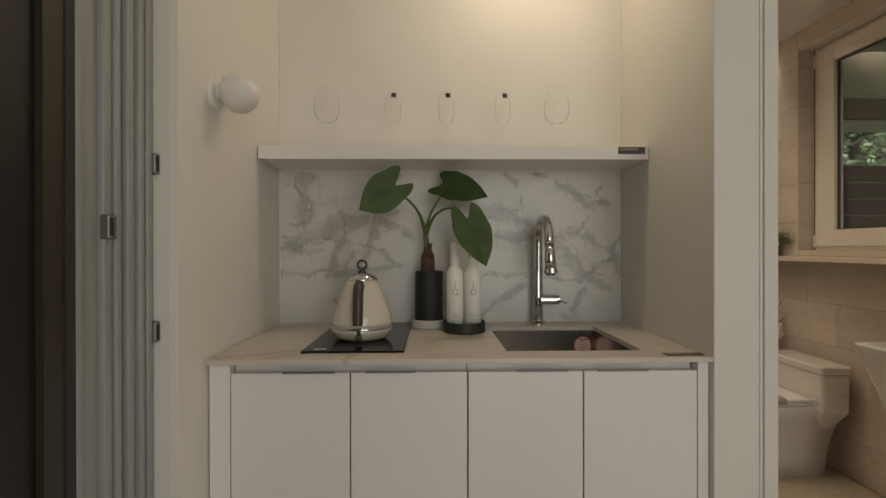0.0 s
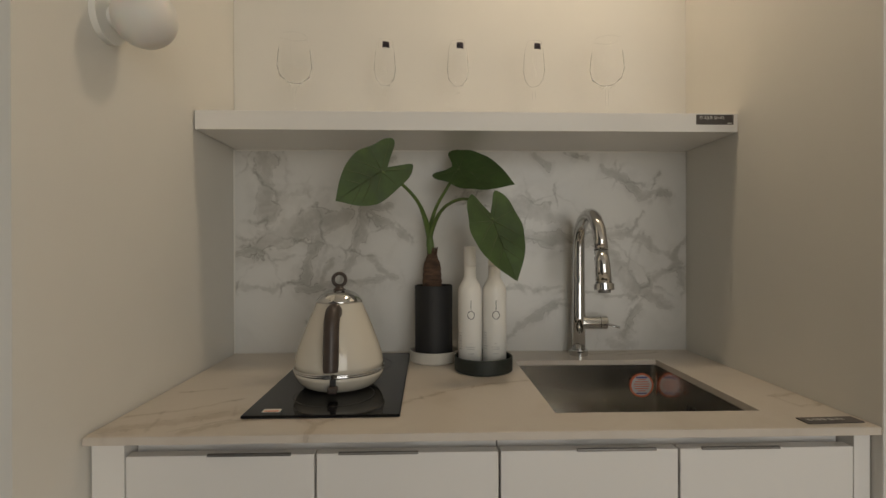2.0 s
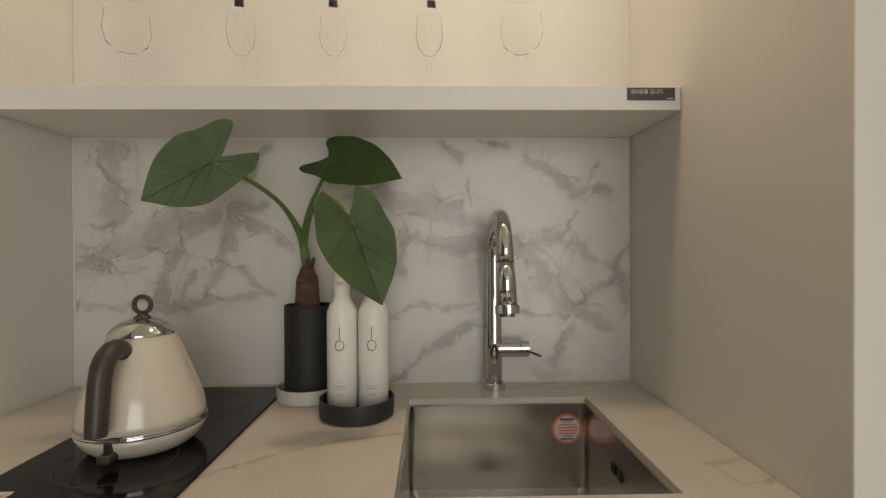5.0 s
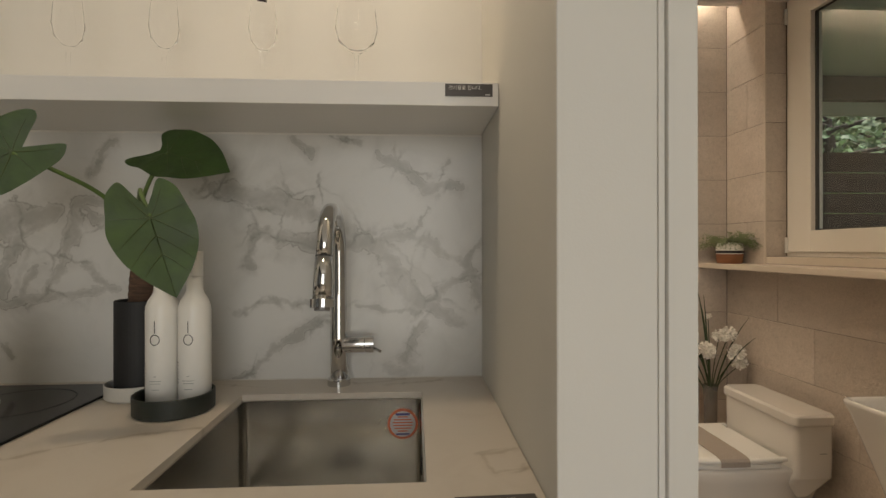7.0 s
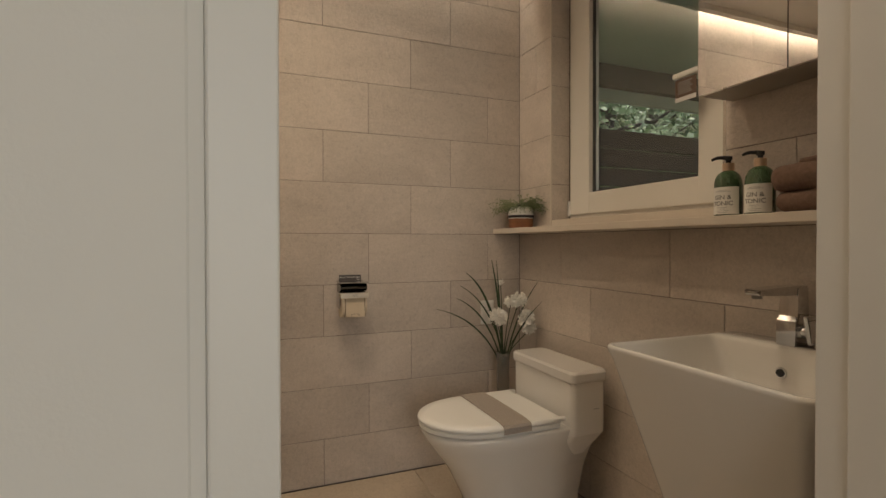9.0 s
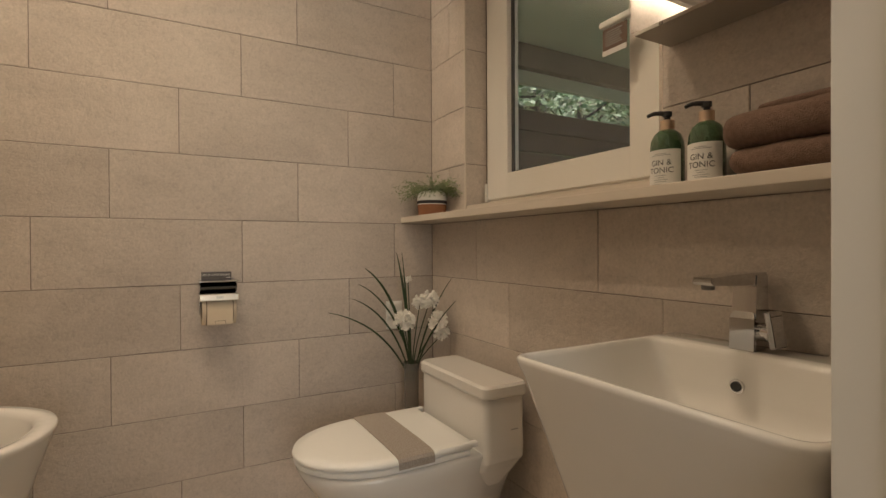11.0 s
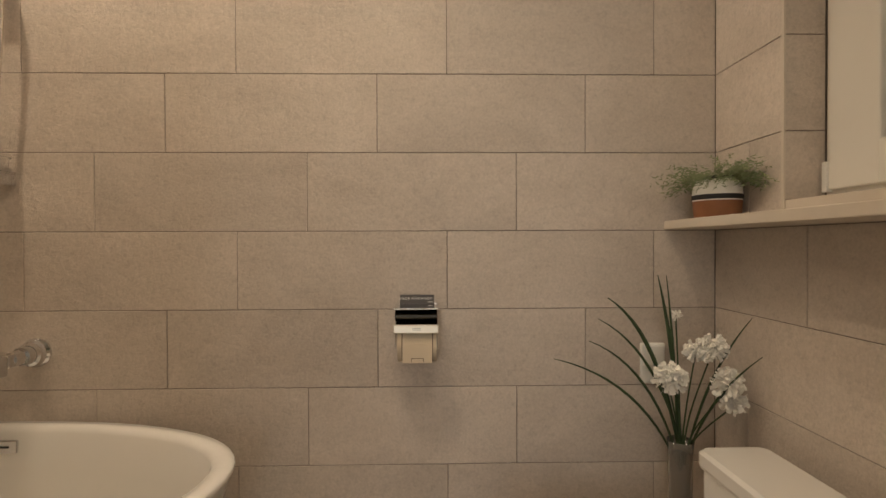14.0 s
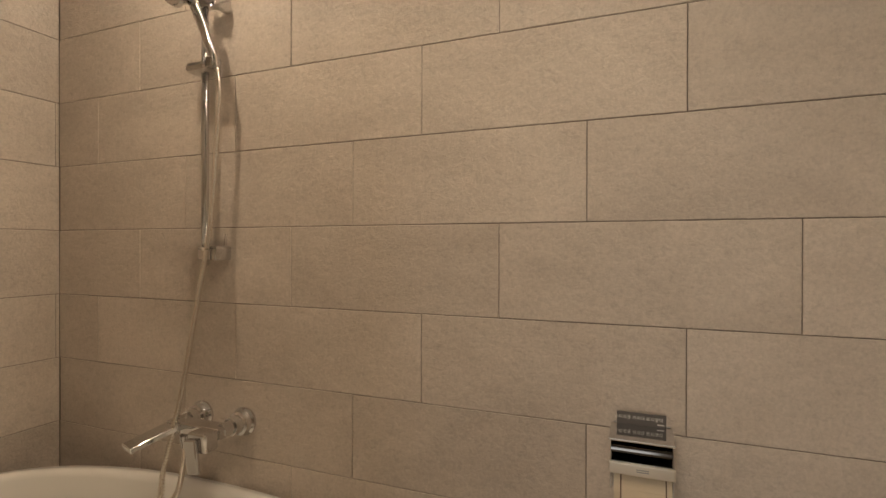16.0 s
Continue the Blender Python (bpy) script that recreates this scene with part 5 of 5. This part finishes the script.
def paper_holder():
    h = thing("paper_holder", 1.28, 1.28, 0.72, "chrome toilet paper holder with a smartphone shelf", "paper holder")
    part("backplate", boxes((1.222, 1.334, 1.3, 1.3077, 0.8, 0.884, 0.002)), M_CHROME, h)
    part("shelf", box(1.217, 1.337, 1.203, 1.3, 0.8765, 0.8815, 0.002), M_CHROME, h, "mirror-bright chrome phone shelf")
    arc = [(1.262 - 0.054 * math.cos(a), 0.8575 + 0.0185 * math.sin(a)) for a in (radians(-88 + 176 * i / 14) for i in range(15))]
    part("curved_front", loft([[(x, yy, zz) for yy, zz in arc] + [(x, 1.299, 0.876), (x, 1.299, 0.839)] for x in (1.221, 1.333)]), M_DARKREFLECT, h, "polished chrome curved front with its dark reflection put into the colour")
    fl = part("cover", boxes((1.217, 1.337, 1.198, 1.204, 0.8145, 0.8375, 0.0025)), M_SATIN, h, "satin cover flap")
    part("cover_top", box(1.219, 1.335, 1.204, 1.3, 0.833, 0.8383, 0.001), M_STEEL, h)
    for x in (1.2185, 1.3325):
        part("arm", box(x, x + 0.003, 1.235, 1.3, 0.768, 0.835, 0.001), M_CHROME, h)
    for z in (0.8235, 0.8275):
        part("print", boxes((1.268, 1.29, 1.1974, 1.1982, z, z + 0.0018)), M_GREYINK, fl)
    p = thing("toilet_roll", 1.283, 1.255, 0.76, "cream toilet paper roll with dark edge lines on its holder", "toilet roll")
    part("roll", tube([(1.227, 1.256, 0.781), (1.331, 1.256, 0.781)], 0.051, 44), M_PAPER, p)
    for x in (1.2385, 1.3195):
        part("edge_line", tube([(x, 1.256, 0.781), (x + 0.0025, 1.256, 0.781)], 0.0515, 44), M_CARD, p, "brown edge line")
    part("sheet", boxes((1.241, 1.3195, 1.2035, 1.2048, 0.736, 0.785)), M_PAPER, p)
    for box_row in ((1.264, 1.297, 1.2028, 1.2034, 0.7475, 0.7487), (1.264, 1.2652, 1.2028, 1.2034, 0.738, 0.7475), (1.2958, 1.297, 1.2028, 1.2034, 0.738, 0.7475)):
        part("emblem_line", boxes(box_row), M_CARD, p, "thin brown printed line")
    s = thing("holder_notice", 1.283, 1.29, 0.864, "grey notice card standing on the paper holder", "sign")
    part("plate", boxes((1.229, 1.325, 1.2955, 1.2975, 0.8817, 0.907)), M_SIGN, s)
    words("lettering", "스마트폰 거치대 휴지걸이", 0.0088, pose(1.272, 1.2952, 0.896, 90), M_SIGNTEXT, s)
    part("mark", boxes((1.308, 1.321, 1.2951, 1.2955, 0.886, 0.8878)), M_SIGNTEXT, s)


def flowers():
    v = thing("flower_vase", VX, VY, 0, "tall slim grey glass vase behind the toilet", "vase")
    part("vase", lathe(VX, VY, [(0.028, 0.001), (0.03, 0.01), (0.028, 0.25), (0.031, 0.5), (0.034, 0.53), (0.032, 0.53), (0.026, 0.48), (0.02, 0.3)], 28, (True, False)), material("smoky_glass", (0.6, 0.57, 0.52), 0.05, coat=0.5, Transmission_Weight=0.85, IOR=1.2), v, smooth=True)
    f = thing("flower_bunch", VX, VY, 0.5, "white carnations with long dark green grass blades", "flowers")
    rnd = random.Random(7)
    heads = [((1.922, 1.14, 0.71), 0.038), ((2.036, 1.15, 0.782), 0.037), ((2.0, 1.16, 0.772), 0.028), ((2.06, 1.12, 0.7), 0.036), ((2.078, 1.125, 0.655), 0.031), ((1.955, 1.17, 0.863), 0.015)]
    for (x, y, z), r in heads:
        part("stem", tube([(VX, VY, 0.45), (VX * 0.7 + x * 0.3, VY * 0.7 + y * 0.3, 0.45 + (z - 0.45) * 0.45), (x, y + 0.005, z - r * 0.6)], [0.003, 0.0022, 0.002], 6, 5), M_BLADE, f, smooth=True)
        bm = bmesh.new()
        c = Vector((x, y, z))
        for i in range(190 if r > 0.02 else 50):
            d = Vector((rnd.gauss(0, 1), rnd.gauss(0, 1), rnd.gauss(0.25, 0.8))).normalized()
            s = d.orthogonal().normalized()
            s.rotate(Matrix.Rotation(rnd.uniform(0, 6.28), 3, d))
            w = r * rnd.uniform(0.14, 0.26)
            base = c + d * r * 0.2
            tip = c + d * r * rnd.uniform(0.55, 1.2) - Vector((0, 0, r * 0.12))
            q = d.cross(s) * w * 0.5
            vs = [bm.verts.new(p) for p in (base, tip + s * w, tip + q + d * w * 0.35 + s * w * 0.35, tip - q * 0.5 + d * w * 0.15 - s * w * 0.35, tip - s * w)]
            bm.faces.new(vs)
        part("flower_head", bm, M_PETAL, f, "white carnation head")
    tips = [(1.767, 1.15, 0.912), (1.631, 1.16, 0.755), (1.722, 1.16, 0.8), (1.905, 1.17, 0.968), (1.918, 1.15, 0.968), (2.12, 1.12, 0.861), (2.1, 1.05, 0.78), (1.76, 1.2, 0.85)]
    for k, tip in enumerate(tips):
        t, b = Vector(tip), Vector((VX + rnd.uniform(-0.012, 0.012), VY + rnd.uniform(-0.012, 0.012), 0.46))
        side = Vector((t.x - b.x, t.y - b.y, 0))
        mid = b + Vector((side.x * 0.3, side.y * 0.3, (t.z - b.z) * (0.8 if abs(side.x) > 0.2 else 0.62)))
        secs = []
        for i in range(13):
            u = i / 12
            p = b * (1 - u) ** 2 + mid * 2 * u * (1 - u) + t * u * u
            d = ((mid - b) * (1 - u) + (t - mid) * u).normalized()
            s = d.cross(Vector((0.25, 1, 0.1))).normalized()
            w = (0.005 if k in (0, 3) else 0.003) * math.sin(math.pi * min(0.12 + 0.85 * u, 0.99)) + 0.0006
            n = d.cross(s) * w * 0.35
            secs.append([p + s * w, p + n, p - s * w, p - n * 0.4])
        part("blade", loft(secs), M_BLADE, f, smooth=True)


def ledge_things():
    zt = 1.1142
    x, y = 2.072, 1.19
    p = thing("small_plant", x, y, zt, "feathery grey-green plant in a striped white and terracotta pot", "plant")
    pot = part("pot", lathe(x, y, [(0.0520, zt), (0.0553, zt + 0.0051), (0.0592, zt + 0.0457)], 40, (True, False)), M_TERRA, p, "terracotta lower half", smooth=True)
    part("glaze", lathe(x, y, [(0.0592, zt + 0.0457), (0.0598, zt + 0.0635), (0.0585, zt + 0.0787), (0.0520, zt + 0.0940), (0.0461, zt + 0.1016)], 40, (False, False)), M_BOTTLE, pot, "white glazed upper half", smooth=True)
    part("stripe", lathe(x, y, [(0.0599, zt + 0.0489), (0.0606, zt + 0.0508), (0.0606, zt + 0.0597), (0.0599, zt + 0.0616)], 40, (False, False)), M_BLACK, pot, "black stripe", smooth=True)
    part("rim", lathe(x, y, [(0.0461, zt + 0.1003), (0.0468, zt + 0.1092), (0.0429, zt + 0.1092), (0.0390, zt + 0.0991), (0.0013, zt + 0.0978)], 32), M_BLACK, pot, "black rim")
    rnd = random.Random(11)
    bm = bmesh.new()
    for i in range(210):
        a, el = rnd.uniform(0, 6.28), rnd.uniform(0.05, 0.9)
        L = rnd.uniform(0.085, 0.15) * (0.85 if math.sin(a) > 0.3 else 1.05)
        d = Vector((math.cos(a) * math.cos(el), math.sin(a) * math.cos(el), math.sin(el) * 0.75))
        b = Vector((x + 0.016 * math.cos(a), y + 0.016 * math.sin(a), zt + 0.1))
        for k in range(9):
            u = k / 8
            c = b + d * L * u + Vector((0, 0, 0.006 * u - 0.045 * u * u))
            c.y = min(c.y, NY - 0.012)
            c.x = min(c.x, WX - 0.012)
            for j in range(3):
                o = Vector((rnd.gauss(0, 1), rnd.gauss(0, 1), rnd.gauss(0, 0.7))).normalized()
                s = o.orthogonal().normalized() * 0.002
                e = c + o * rnd.uniform(0.008, 0.016)
                bm.faces.new([bm.verts.new(q) for q in (c + s, e, c - s)])
    part("foliage", bm, M_SPRIG, p, "feathery pale green sprigs")
    for x, y in ((2.062, 0.098), (2.066, 0.012)):
        b = thing("soap_bottle", x, y, zt, "green glass pump bottle with a white printed label", "soap bottle", "pump bottles on the ledge")
        r = 0.0345
        body = part("body", lathe(x, y, [(0.031, zt), (r, zt + 0.004), (r, zt + 0.085), (0.0325, zt + 0.1), (0.027, zt + 0.113), (0.018, zt + 0.121), (0.0135, zt + 0.124)], 40), M_GREENGLASS, b, smooth=True)

        def wrap(u, z, lift):
            a = u / r
            return (x + (r + lift) * -math.cos(a), y + (r + lift) * math.sin(a), z)
        lab = part("label", loft([[wrap(-0.05 + 0.1 * i / 24, z, 0.0004) for i in range(25)] for z in (zt + 0.006, zt + 0.078)], (False, False), False), M_LABEL, body, "white paper label")
        for text, z, size in (("GIN &", zt + 0.05, 0.0165), ("TONIC", zt + 0.034, 0.0165)):
            w = words("lettering", text, size, Matrix(), M_INK, lab)
            for vert in w.data.vertices:
                vert.co = wrap(-vert.co.x - 0.008, z + vert.co.y, 0.0006 + vert.co.z)
        for z, hw in ((0.069, 0.012), (0.066, 0.02), (0.0235, 0.012), (0.019, 0.007), (0.0145, 0.015), (0.0105, 0.012)):
            part("small_print", tube([wrap(-0.008 + hw * k / 3, zt + z, 0.0005) for k in range(-3, 4)], 0.0007, 4), M_GREYINK, lab, "unreadable grey print")
        part("collar", lathe(x, y, [(0.0145, zt + 0.122), (0.0145, zt + 0.143), (0.013, zt + 0.144), (0.006, zt + 0.145)], 28), M_GOLD, b, "brushed gold collar")
        pump = part("pump", lathe(x, y, [(0.006, zt + 0.144), (0.006, zt + 0.152), (0.0095, zt + 0.153), (0.0095, zt + 0.162), (0.001, zt + 0.163)], 20), M_BLACK, b, "black pump")
        part("nozzle", tube([(x, y, zt + 0.159), (x - 0.02, y + 0.016, zt + 0.16), (x - 0.031, y + 0.026, zt + 0.154)], [0.0055, 0.0045, 0.0035], 10, 4), M_BLACK, pump, smooth=True)
    for z, h, xa, ya, yb, seed in ((zt, 0.05, 1.996, -0.35, -0.066, 0.0), (zt + 0.048, 0.064, 1.99, -0.355, -0.052, 3.0), (zt + 0.11, 0.016, 2.03, -0.34, -0.1, 7.0)):
        tw = thing("towel", 2.05, -0.19, z, "folded brown terry towel stacked on the ledge", "towel", "stacked towels")
        bm = box(xa, 2.125, ya, yb, z, z + h, h * 0.46, 6)
        bmesh.ops.subdivide_edges(bm, edges=[e for e in bm.edges if e.calc_length() > 0.04], cuts=6, use_grid_fill=True)
        for v in bm.verts:
            up = (v.co.z - z) / h
            v.co += Vector((0.004 * noise.noise(v.co * 20), 0.006 * noise.noise(v.co * 17 + Vector((seed, 0, 0))), (0.009 if h > 0.03 else 0.003) * up * noise.noise(v.co * 13 + Vector((0, seed, 0)))))
            v.co.x = min(v.co.x, 2.131)
        part("fold", bm, M_TOWEL, tw, smooth=True)


def switch_plate():
    s = thing("socket_cover", 1.95, 1.3, 0.7, "white plastic socket cover on the tiled wall", "socket")
    part("plate", box(1.915, 1.985, 1.297, 1.3077, 0.65, 0.765, 0.003), M_WHITE, s)
    part("flap", box(1.919, 1.981, 1.289, 1.297, 0.7, 0.76, 0.004), M_WHITE, s)


window()
corner_trim()
ledge()
mirror_cabinet()
basin()
toilet()
bathtub()
shower()
paper_holder()
flowers()
ledge_things()
switch_plate()
c = tagged(thing("led_strip", 0.75, 1.262, 2.49, "warm glowing light strip hidden in the ceiling cove", "light strip"))
part("strip", boxes((-0.55, 2.05, 1.245, 1.28, 2.492, 2.5)), M_LAMP, c)
part("channel", boxes((-0.56, 2.06, 1.24, 1.285, 2.5005, 2.53)), M_WHITE, c)


# ---- outside the window ----
def outside():
    f = thing("fence", 4.2, 1.5, -0.5, "dark brown horizontal board fence outside the window", "fence")
    for x in (2.6, 4.2, 5.8, 7.2):
        part("post", box(x, x + 0.08, 1.5, 1.58, -0.5, 1.66), M_SLAT, f)
    z = 1.71
    while z > -0.4:
        part("board", box(2.45, 7.4, 1.465, 1.497, z - 0.105, z, 0.004), M_SLAT, f)
        z -= 0.112
    e = thing("eave", 4.5, 1.0, 2.1, "grey-green roof eave with a dark beam over the window", "eave")
    part("fascia", boxes((2.36, 8, 1.99, 2.03, 2.065, 2.16)), M_EAVE, e)
    part("beam", boxes((2.36, 8, 1.93, 1.99, 2.15, 2.345)), M_BEAM, e)
    part("lining", boxes((2.36, 8, 0.75, 1.93, 2.3, 2.34)), M_EAVE, e)
    part("soffit", boxes((2.36, 8, -1.0, 0.75, 2.3, 2.37)), M_SOFFIT, e)
    part("pillar", lathe(5.6, 1.96, [(0.05, -0.5), (0.05, 2.15)], 20), M_STEEL, e, "steel post")
    part("roof_deck", boxes((2.36, 8, -1.0, 2.03, 2.38, 2.45)), M_BEAM, e)
    rnd = random.Random(21)
    for tx, ty, h in ((4.6, 4.6, 4.2), (6.3, 5.4, 5.0), (8.2, 6.4, 5.4), (10.0, 6.8, 5.6), (6.9, 8.5, 6.5), (9.2, 9.5, 7.0), (11.8, 8.6, 6.5), (3.4, 5.6, 4.6), (5.2, 7.0, 5.6)):
        t = thing("tree", tx, ty, -0.5, "leafy green broadleaf tree beyond the fence", "tree", "trees outside")
        part("trunk", tube([(tx, ty, -0.52), (tx + 0.08, ty, h * 0.3), (tx - 0.05, ty + 0.1, h * 0.7)], [0.13, 0.1, 0.05], 10, 4), M_BARK, t, smooth=True)
        limbs, crown = bmesh.new(), bmesh.new()
        for i in range(16):
            a, zz = rnd.uniform(0, 6.28), rnd.uniform(0.12, 0.85) * h
            L = rnd.uniform(0.6, 1.3)
            end = Vector((tx + L * math.cos(a), ty + L * math.sin(a), zz + rnd.uniform(0.1, 0.6)))
            join(limbs, tube([(tx, ty, zz), (tx + 0.5 * L * math.cos(a), ty + 0.5 * L * math.sin(a), zz + 0.1), end], [0.04, 0.025, 0.008], 6))
            for k in range(330):
                c = end + Vector((rnd.gauss(0, 0.33), rnd.gauss(0, 0.33), rnd.gauss(0, 0.27)))
                d = Vector((rnd.gauss(0, 1), rnd.gauss(0, 1), rnd.gauss(0, 0.6))).normalized()
                s = d.orthogonal().normalized() * rnd.uniform(0.03, 0.05)
                q = d * rnd.uniform(0.08, 0.14)
                crown.faces.new([crown.verts.new(p) for p in (c, c + q * 0.5 + s, c + q, c + q * 0.5 - s)])
        part("limbs", limbs, M_BARK, t)
        part("crown", crown, M_CROWN, t)


outside()
hill = bmesh.new()
bmesh.ops.create_grid(hill, x_segments=60, y_segments=40, size=1)
for v in hill.verts:
    x, y = 12 + v.co.x * 40, 24 + v.co.y * 12
    v.co = (x, y, -0.55 + max(0, (y - 12)) * 0.75 + 1.2 * noise.noise((x * 0.3, y * 0.3, 0)))
structure("backdrop", hill, M_CROWN, "green wooded slope far behind the fence")


# ---- tiles, piece by piece ----
TW, TH, GAP, L0 = 0.594, 0.2223, 0.002, 1.0875
TILES = {}


def tile_mesh(w, h, thick, mat):
    key = (round(w, 3), round(h, 3), mat.name)
    if key not in TILES:
        bm = bmesh.new()
        a, b, e = w / 2, h / 2, 0.0012
        back = [bm.verts.new(p) for p in ((-a, thick, -b), (a, thick, -b), (a, thick, b), (-a, thick, b))]
        mid = [bm.verts.new(p) for p in ((-a, e, -b), (a, e, -b), (a, e, b), (-a, e, b))]
        front = [bm.verts.new(p) for p in ((-a + e, 0, -b + e), (a - e, 0, -b + e), (a - e, 0, b - e), (-a + e, 0, b - e))]
        for i in range(4):
            j = (i + 1) % 4
            bm.faces.new((back[i], back[j], mid[j], mid[i]))
            bm.faces.new((mid[i], mid[j], front[j], front[i]))
        bm.faces.new(front)
        bmesh.ops.recalc_face_normals(bm, faces=bm.faces)
        me = bpy.data.meshes.new("tile")
        bm.to_mesh(me)
        bm.free()
        me.materials.append(mat)
        TILES[key] = me
    return TILES[key]


def cut(rects, hole):
    out = []
    a, b, c, d = hole
    for x0, x1, z0, z1 in rects:
        if x1 <= a or x0 >= b or z1 <= c or z0 >= d:
            out.append((x0, x1, z0, z1))
            continue
        if x0 < a:
            out.append((x0, a, z0, z1))
        if x1 > b:
            out.append((b, x1, z0, z1))
        m0, m1 = max(x0, a), min(x1, b)
        if z0 < c:
            out.append((m0, m1, z0, c))
        if z1 > d:
            out.append((m0, m1, d, z1))
    return out


def tile_wall(parent, u0, u1, start, z0, z1, to_world, holes=(), step=-1):
    """start: a joint of the row above L0, going on by a third of a tile from row to row."""
    k = math.floor((z0 - L0) / TH)
    while L0 + k * TH < z1 - 0.01:
        za, zb = max(L0 + k * TH, z0), min(L0 + (k + 1) * TH, z1)
        first = start + step * k * TW / 3
        first -= math.ceil((first - u0) / TW) * TW
        rects = []
        while first < u1:
            a, b = max(first, u0), min(first + TW, u1)
            if b - a > 0.012:
                rects.append((a, b, za, zb))
            first += TW
        for hole in holes:
            rects = cut(rects, hole)
        for a, b, c, d in rects:
            if b - a < 0.008 or d - c < 0.008:
                continue
            ob = new("tile", tile_mesh(b - a - GAP, d - c - GAP, 0.006, M_TILE))
            ob.parent = parent
            ob.matrix_basis = to_world((a + b) / 2, (c + d) / 2)
        k += 1


walls = bpy.data.objects
tile_wall(walls["wall_bath_north"], LX, WX, 1.561, 0.0, 2.49, lambda u, z: pose(u, NY, z), (), 1)
tile_wall(walls["wall_bath_east"], -0.37, NY, 0.363 + TW / 3, 0.0, TOP, lambda u, z: pose(WX, u, z, 0, 0, -90) @ Matrix.Scale(1, 4), [(WY0, WY1, WZ0, WZ1)], 1)
tile_wall(walls["wall_bath_west"], 0.2, NY, 0.9, 0.0, TOP, lambda u, z: pose(LX, u, z, 0, 0, 90), (), 1)
tile_wall(walls["wall_bath_south"], LX, 0.829, 0.4, 0.0, TOP, lambda u, z: pose(u, 0.199, z, 0, 0, 180), (), 1)
tile_wall(walls["wall_bath_south"], -0.37, 0.199, 0.05, 0.0, TOP, lambda u, z: pose(0.829, u, z, 0, 0, 90), (), -1)
# tiled side of the window recess
for k in range(7):
    za, zb = max(L0 + k * TH, 1.15), min(L0 + (k + 1) * TH, WZ1)
    if zb - za > 0.02:
        ob = new("tile", tile_mesh(0.094, zb - za - GAP, 0.006, M_TILE))
        ob.parent = walls["wall_bath_east"]
        ob.matrix_basis = pose(WX + 0.051, WY1 - 0.003, (za + zb) / 2)
for i in range(-2, 5):
    for j in range(-1, 3):
        x0, x1, y0, y1 = max(LX, 0.37 + 0.6 * i - 0.6), min(WX, 0.37 + 0.6 * i), max(-0.37, 0.1 + 0.6 * j), min(NY, 0.7 + 0.6 * j)
        if x1 - x0 > 0.02 and y1 - y0 > 0.02:
            ob = new("floor_tile", tile_mesh(x1 - x0 - 0.003, y1 - y0 - 0.003, 0.006, M_FLOORTILE))
            ob.parent = walls["floor_bath"]
            ob.matrix_basis = pose((x0 + x1) / 2, (y0 + y1) / 2, 0.0, -90)
